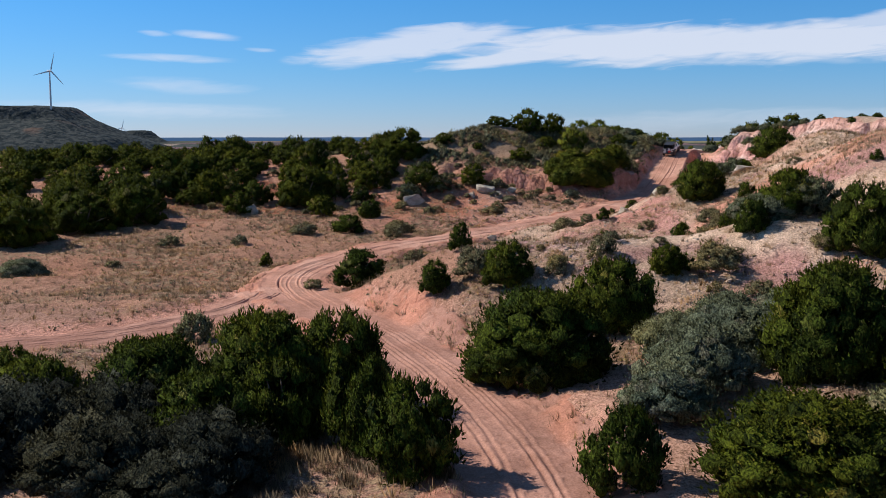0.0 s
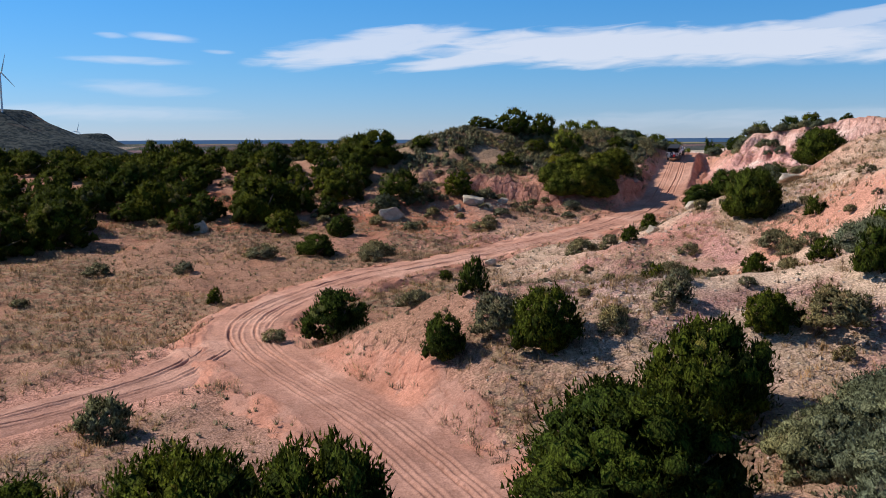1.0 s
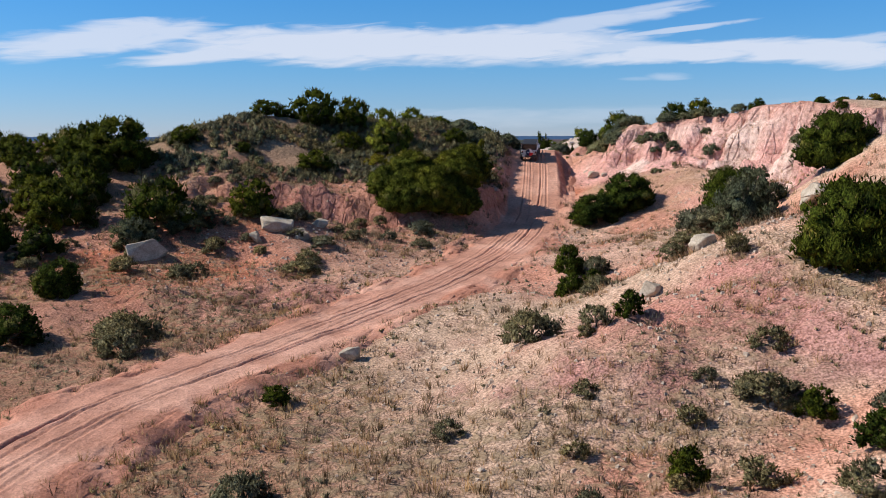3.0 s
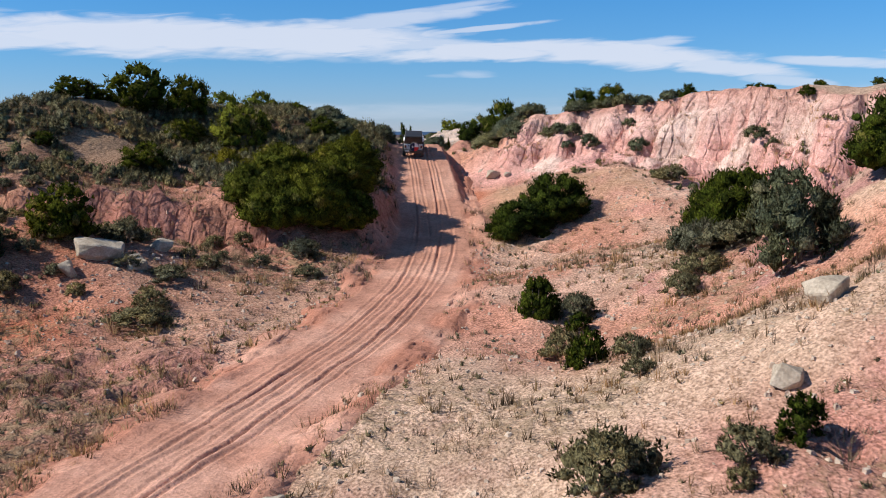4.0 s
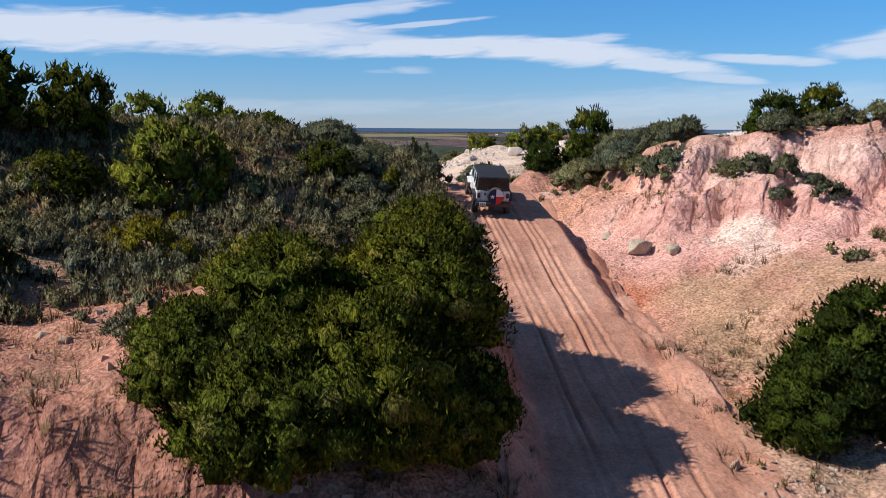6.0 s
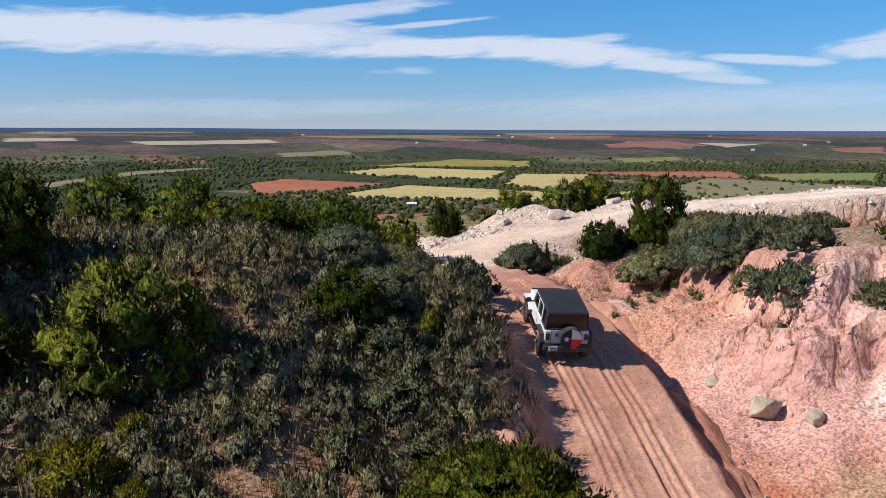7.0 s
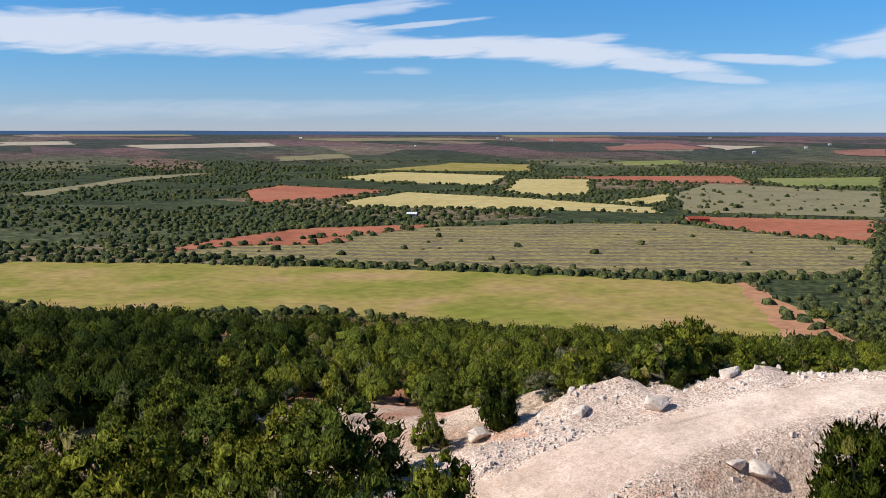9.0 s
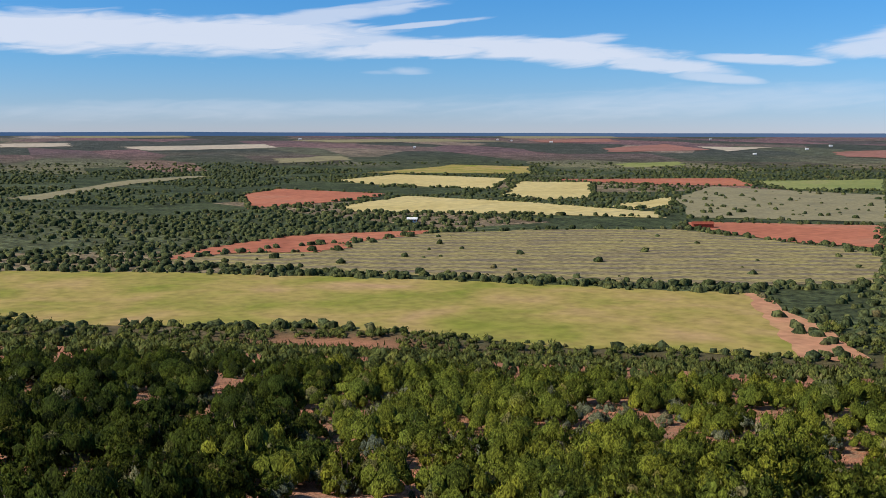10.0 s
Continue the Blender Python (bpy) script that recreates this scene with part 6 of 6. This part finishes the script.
    for x in (-0.80, 0.80):
        for y in (-1.5, 1.5):
            tyre = moved(ring(0.42, 0.27), Matrix.Translation((x, y, 0.42)))
            wheel = part("wheel", tyre, RUBBER, car, "dusty black tyre")
            s = 1 if x > 0 else -1
            rim = part("rim", merge(tube(0.235, 0.235, (x - s * 0.10, y, 0.42), (x + s * 0.09, y, 0.42), 20), tube(0.07, 0.05, (x + s * 0.09, y, 0.42), (x + s * 0.13, y, 0.42), 12), *[moved(box((0.03, 0.05, 0.16), (0, 0, 0.14)), Matrix.Translation((x + s * 0.10, y, 0.42)) @ pose(0, 0, 0, 72 * k, 0, 0)) for k in range(5)]), RIM, wheel)
    # the spare wheel in its painted cover
    spare = part("spare_wheel", moved(ring(0.41, 0.27), pose(0.10, -2.26, 1.06, 0, 0, 90)), RUBBER, car, "spare tyre with a dusty tread")
    at = Matrix.Translation((0.10, -2.40, 1.06))
    part("cover_blue", moved(sector(0.375, math.pi / 2, 1.5 * math.pi, -0.006), at), COVER_BLUE, spare, "dark blue half of the cover")
    part("cover_white", moved(sector(0.375, 0, math.pi / 2, -0.006), at), COVER_WHITE, spare, "white quarter of the cover")
    part("cover_red", moved(sector(0.375, -math.pi / 2, 0, -0.006), at), COVER_RED, spare, "red quarter of the cover")
    star = bmesh.new()
    tips = [star.verts.new(((0.13 if k % 2 == 0 else 0.05) * math.sin(k * math.pi / 5) - 0.17, -0.012, (0.13 if k % 2 == 0 else 0.05) * math.cos(k * math.pi / 5))) for k in range(10)]
    star.faces.new(tips)
    part("cover_star", moved(star, at), COVER_WHITE, spare, "white star")
    part("camera_boss", tube(0.05, 0.05, (-0.40, -2.10, 1.10), (-0.40, -2.17, 1.10), 12), BLACK, car)
    part("rear_wiper", box((0.5, 0.03, 0.025), (0.15, -2.04, 1.36), 0.005), BLACK, car)
    tagged(car, "white four-door off-road car with black hardtop on the ramp", "car")
    return car


car = build_car()
CAR_X, CAR_Y, CAR_TURN = 37.0, 159.7, -27.0
ahead = Vector((-math.sin(radians(CAR_TURN)), math.cos(radians(CAR_TURN)), 0))
across = Vector((ahead.y, -ahead.x, 0))
ground_at = lambda v: Vector((v.x, v.y, float(height(v.x, v.y)) + 0.02))
here = Vector((CAR_X, CAR_Y, 0))
fore, aft = ground_at(here + ahead * 1.5), ground_at(here - ahead * 1.5)
right, left = ground_at(here + across * 0.8), ground_at(here - across * 0.8)
f = (fore - aft).normalized()
r = (right - left).normalized()
up = r.cross(f).normalized()
r = f.cross(up)
car.matrix_world = Matrix((r, f, up)).transposed().to_4x4()
car.matrix_world.translation = (fore + aft + right + left) / 4


# ---- dry grass and loose stones ----
def grass(name, label, seed, count, box, keep, tall, blades=9):
    rng = np.random.default_rng(seed)
    p = many(seed, count, box, keep, tall, 2.6)
    k = len(p)
    base = np.repeat(p[:, :3], blades, 0)
    size = np.repeat(p[:, 3], blades)[:, None]
    a = rng.uniform(0, 2 * math.pi, (k * blades, 1))
    out = np.concatenate([np.cos(a), np.sin(a), np.zeros_like(a)], 1)
    base = base + out * size * rng.uniform(0, 0.6, (k * blades, 1)) - np.array((0, 0, 0.03))
    tip = base + (out * rng.uniform(0.1, 1.0, (k * blades, 1)) + np.array((0, 0, 1))) * size * rng.uniform(0.6, 1.2, (k * blades, 1))
    side = np.concatenate([-np.sin(a), np.cos(a), np.zeros_like(a)], 1) * size * 0.05
    v = np.stack([base - side, base + side, tip], 1)
    away = (np.cross(v[:, 1] - v[:, 0], v[:, 2] - v[:, 0]) * np.array((-0.3, -1, 0.2))).sum(-1) < 0
    v[away] = v[away][:, ::-1]
    v = v.reshape(-1, 3)
    f = np.arange(len(v)).reshape(-1, 3)
    n = unit(np.repeat(out * 0.5 + np.array((0, 0, 1.0)), 3, 0))
    tagged(new(name, raw_mesh(name, v, f, GRASS, n)), label, "grass", kind="stuff")


meadow = lambda x, y, r: (r < 0.15 + 0.75 * step(-0.3, 0.5, fbm(x, y, 9, 3, 51))) & (cliff_depth(x, y) < np.where(y > 130, -9, -3)) & (y + 0.2 * x < 152)
grass("dry_grass", "tufts of tan dry grass over the valley floor", 71, 52000, (-40, 50, 34, 150), meadow, (0.18, 0.46), 11)
grass("hill_grass", "brown dry grass between the scrub of the hilltop", 75, 9000, (-4, 42, 146, 172), on_hill, (0.25, 0.5), 9)
grass("tall_grass", "reddish tall dry grass at the foot of the bank", 72, 1500, (-45, 32, 112, 152), lambda x, y, r: (r < step(0.2, 0.7, fbm(x, y, 6, 2, 52))), (0.35, 0.7), 16)

grass("green_grass", "yellow-green grass under the junipers beside the track", 73, 3600, (-12, 3.5, 26, 40), lambda x, y, r: (r < 0.15 + 0.8 * step(-0.2, 0.4, fbm(x, y, 3, 2, 58))), (0.2, 0.55), 16)


def stones(name, label, material, seed, count, box, keep, size, gap=2.8):
    rng = np.random.default_rng(seed)
    p = many(seed, count, box, keep, (0, 1), gap)
    cube = np.array([(-1, -1, -1), (1, -1, -1), (1, 1, -1), (-1, 1, -1), (-1, -1, 1), (1, -1, 1), (1, 1, 1), (-1, 1, 1)], float)
    quad = np.array([(0, 3, 2, 1), (4, 5, 6, 7), (0, 1, 5, 4), (1, 2, 6, 5), (2, 3, 7, 6), (3, 0, 4, 7)])
    k = len(p)
    r = size[0] + (size[1] - size[0]) * p[:, 3] ** 4
    shape = cube[None] * rng.uniform(0.55, 1.1, (k, 8, 3)) * np.stack([rng.uniform(0.6, 1.1, k), rng.uniform(0.6, 1.1, k), rng.uniform(0.4, 0.75, k)], -1)[:, None]
    shape[:, 4:, :2] *= rng.uniform(0.3, 0.85, (k, 4, 1))
    shape[:, 4:, 2] *= rng.uniform(0.6, 1.5, (k, 4))
    a = rng.uniform(0, 6.3, k)
    c, s = np.cos(a)[:, None], np.sin(a)[:, None]
    x, y = shape[..., 0] * c - shape[..., 1] * s, shape[..., 0] * s + shape[..., 1] * c
    v = np.stack([x, y, shape[..., 2]], -1) * r[:, None, None] * 0.5 + p[:, None, :3]
    f = (quad[None] + 8 * np.arange(k)[:, None, None]).reshape(-1, 4)
    tagged(new(name, raw_mesh(name, v.reshape(-1, 3), f, material)), label, "stones", kind="stuff")


on_spur = lambda x, y, r: (r < step(-5, 8, x) * (0.25 + step(-0.2, 0.5, fbm(x, y, 7, 2, 53)))) & (cliff_depth(x, y) < 1.0)
stones("gravel", "pale angular gravel strewn over the slope", GRAVEL, 81, 34000, (-8, 52, 52, 136), on_spur, (0.05, 0.30))
stones("bank_rubble", "brown rubble on the bank of the hill", STONE, 82, 5000, (-40, 32, 120, 152), lambda x, y, r: r < 0.25 + 0.75 * step(-0.1, 0.4, fbm(x, y, 4, 2, 59)), (0.08, 0.42))
stones("caliche_rubble", "white caliche rubble beside the upper road", CALICHE, 83, 34000, (42, 86, 170, 198), lambda x, y, r: (along(x, y, ROAD)[0] > 3.2) & (r < (0.15 + 0.85 * step(-0.1, 0.5, fbm(x, y, 4, 2, 54))) * (1 - step(6.5, 12, along(x, y, WHITE_ROAD)[0])) * np.where(along(x, y, WHITE_ROAD)[2] > 0, 1.0, 0.7)), (0.05, 0.5), 0.7)
stones("cliff_rubble", "pink rubble on the face and at the foot of the cliff", STONE, 84, 16000, (36, 60, 108, 170), lambda x, y, r: (cliff_depth(x, y) > -7) & (cliff_depth(x, y) < 4) & (r < 0.2 + 0.8 * step(-0.1, 0.4, fbm(x, y, 3, 2, 55))), (0.04, 0.26))
grass("cliff_grass", "tufts of tan grass holding on to the pink cliff", 74, 7000, (38, 60, 118, 172), lambda x, y, r: (cliff_depth(x, y) > -5) & (cliff_depth(x, y) < 4) & (r < 0.7 * step(0.15, 0.5, fbm(x, y, 3, 2, 56))), (0.15, 0.45), 12)
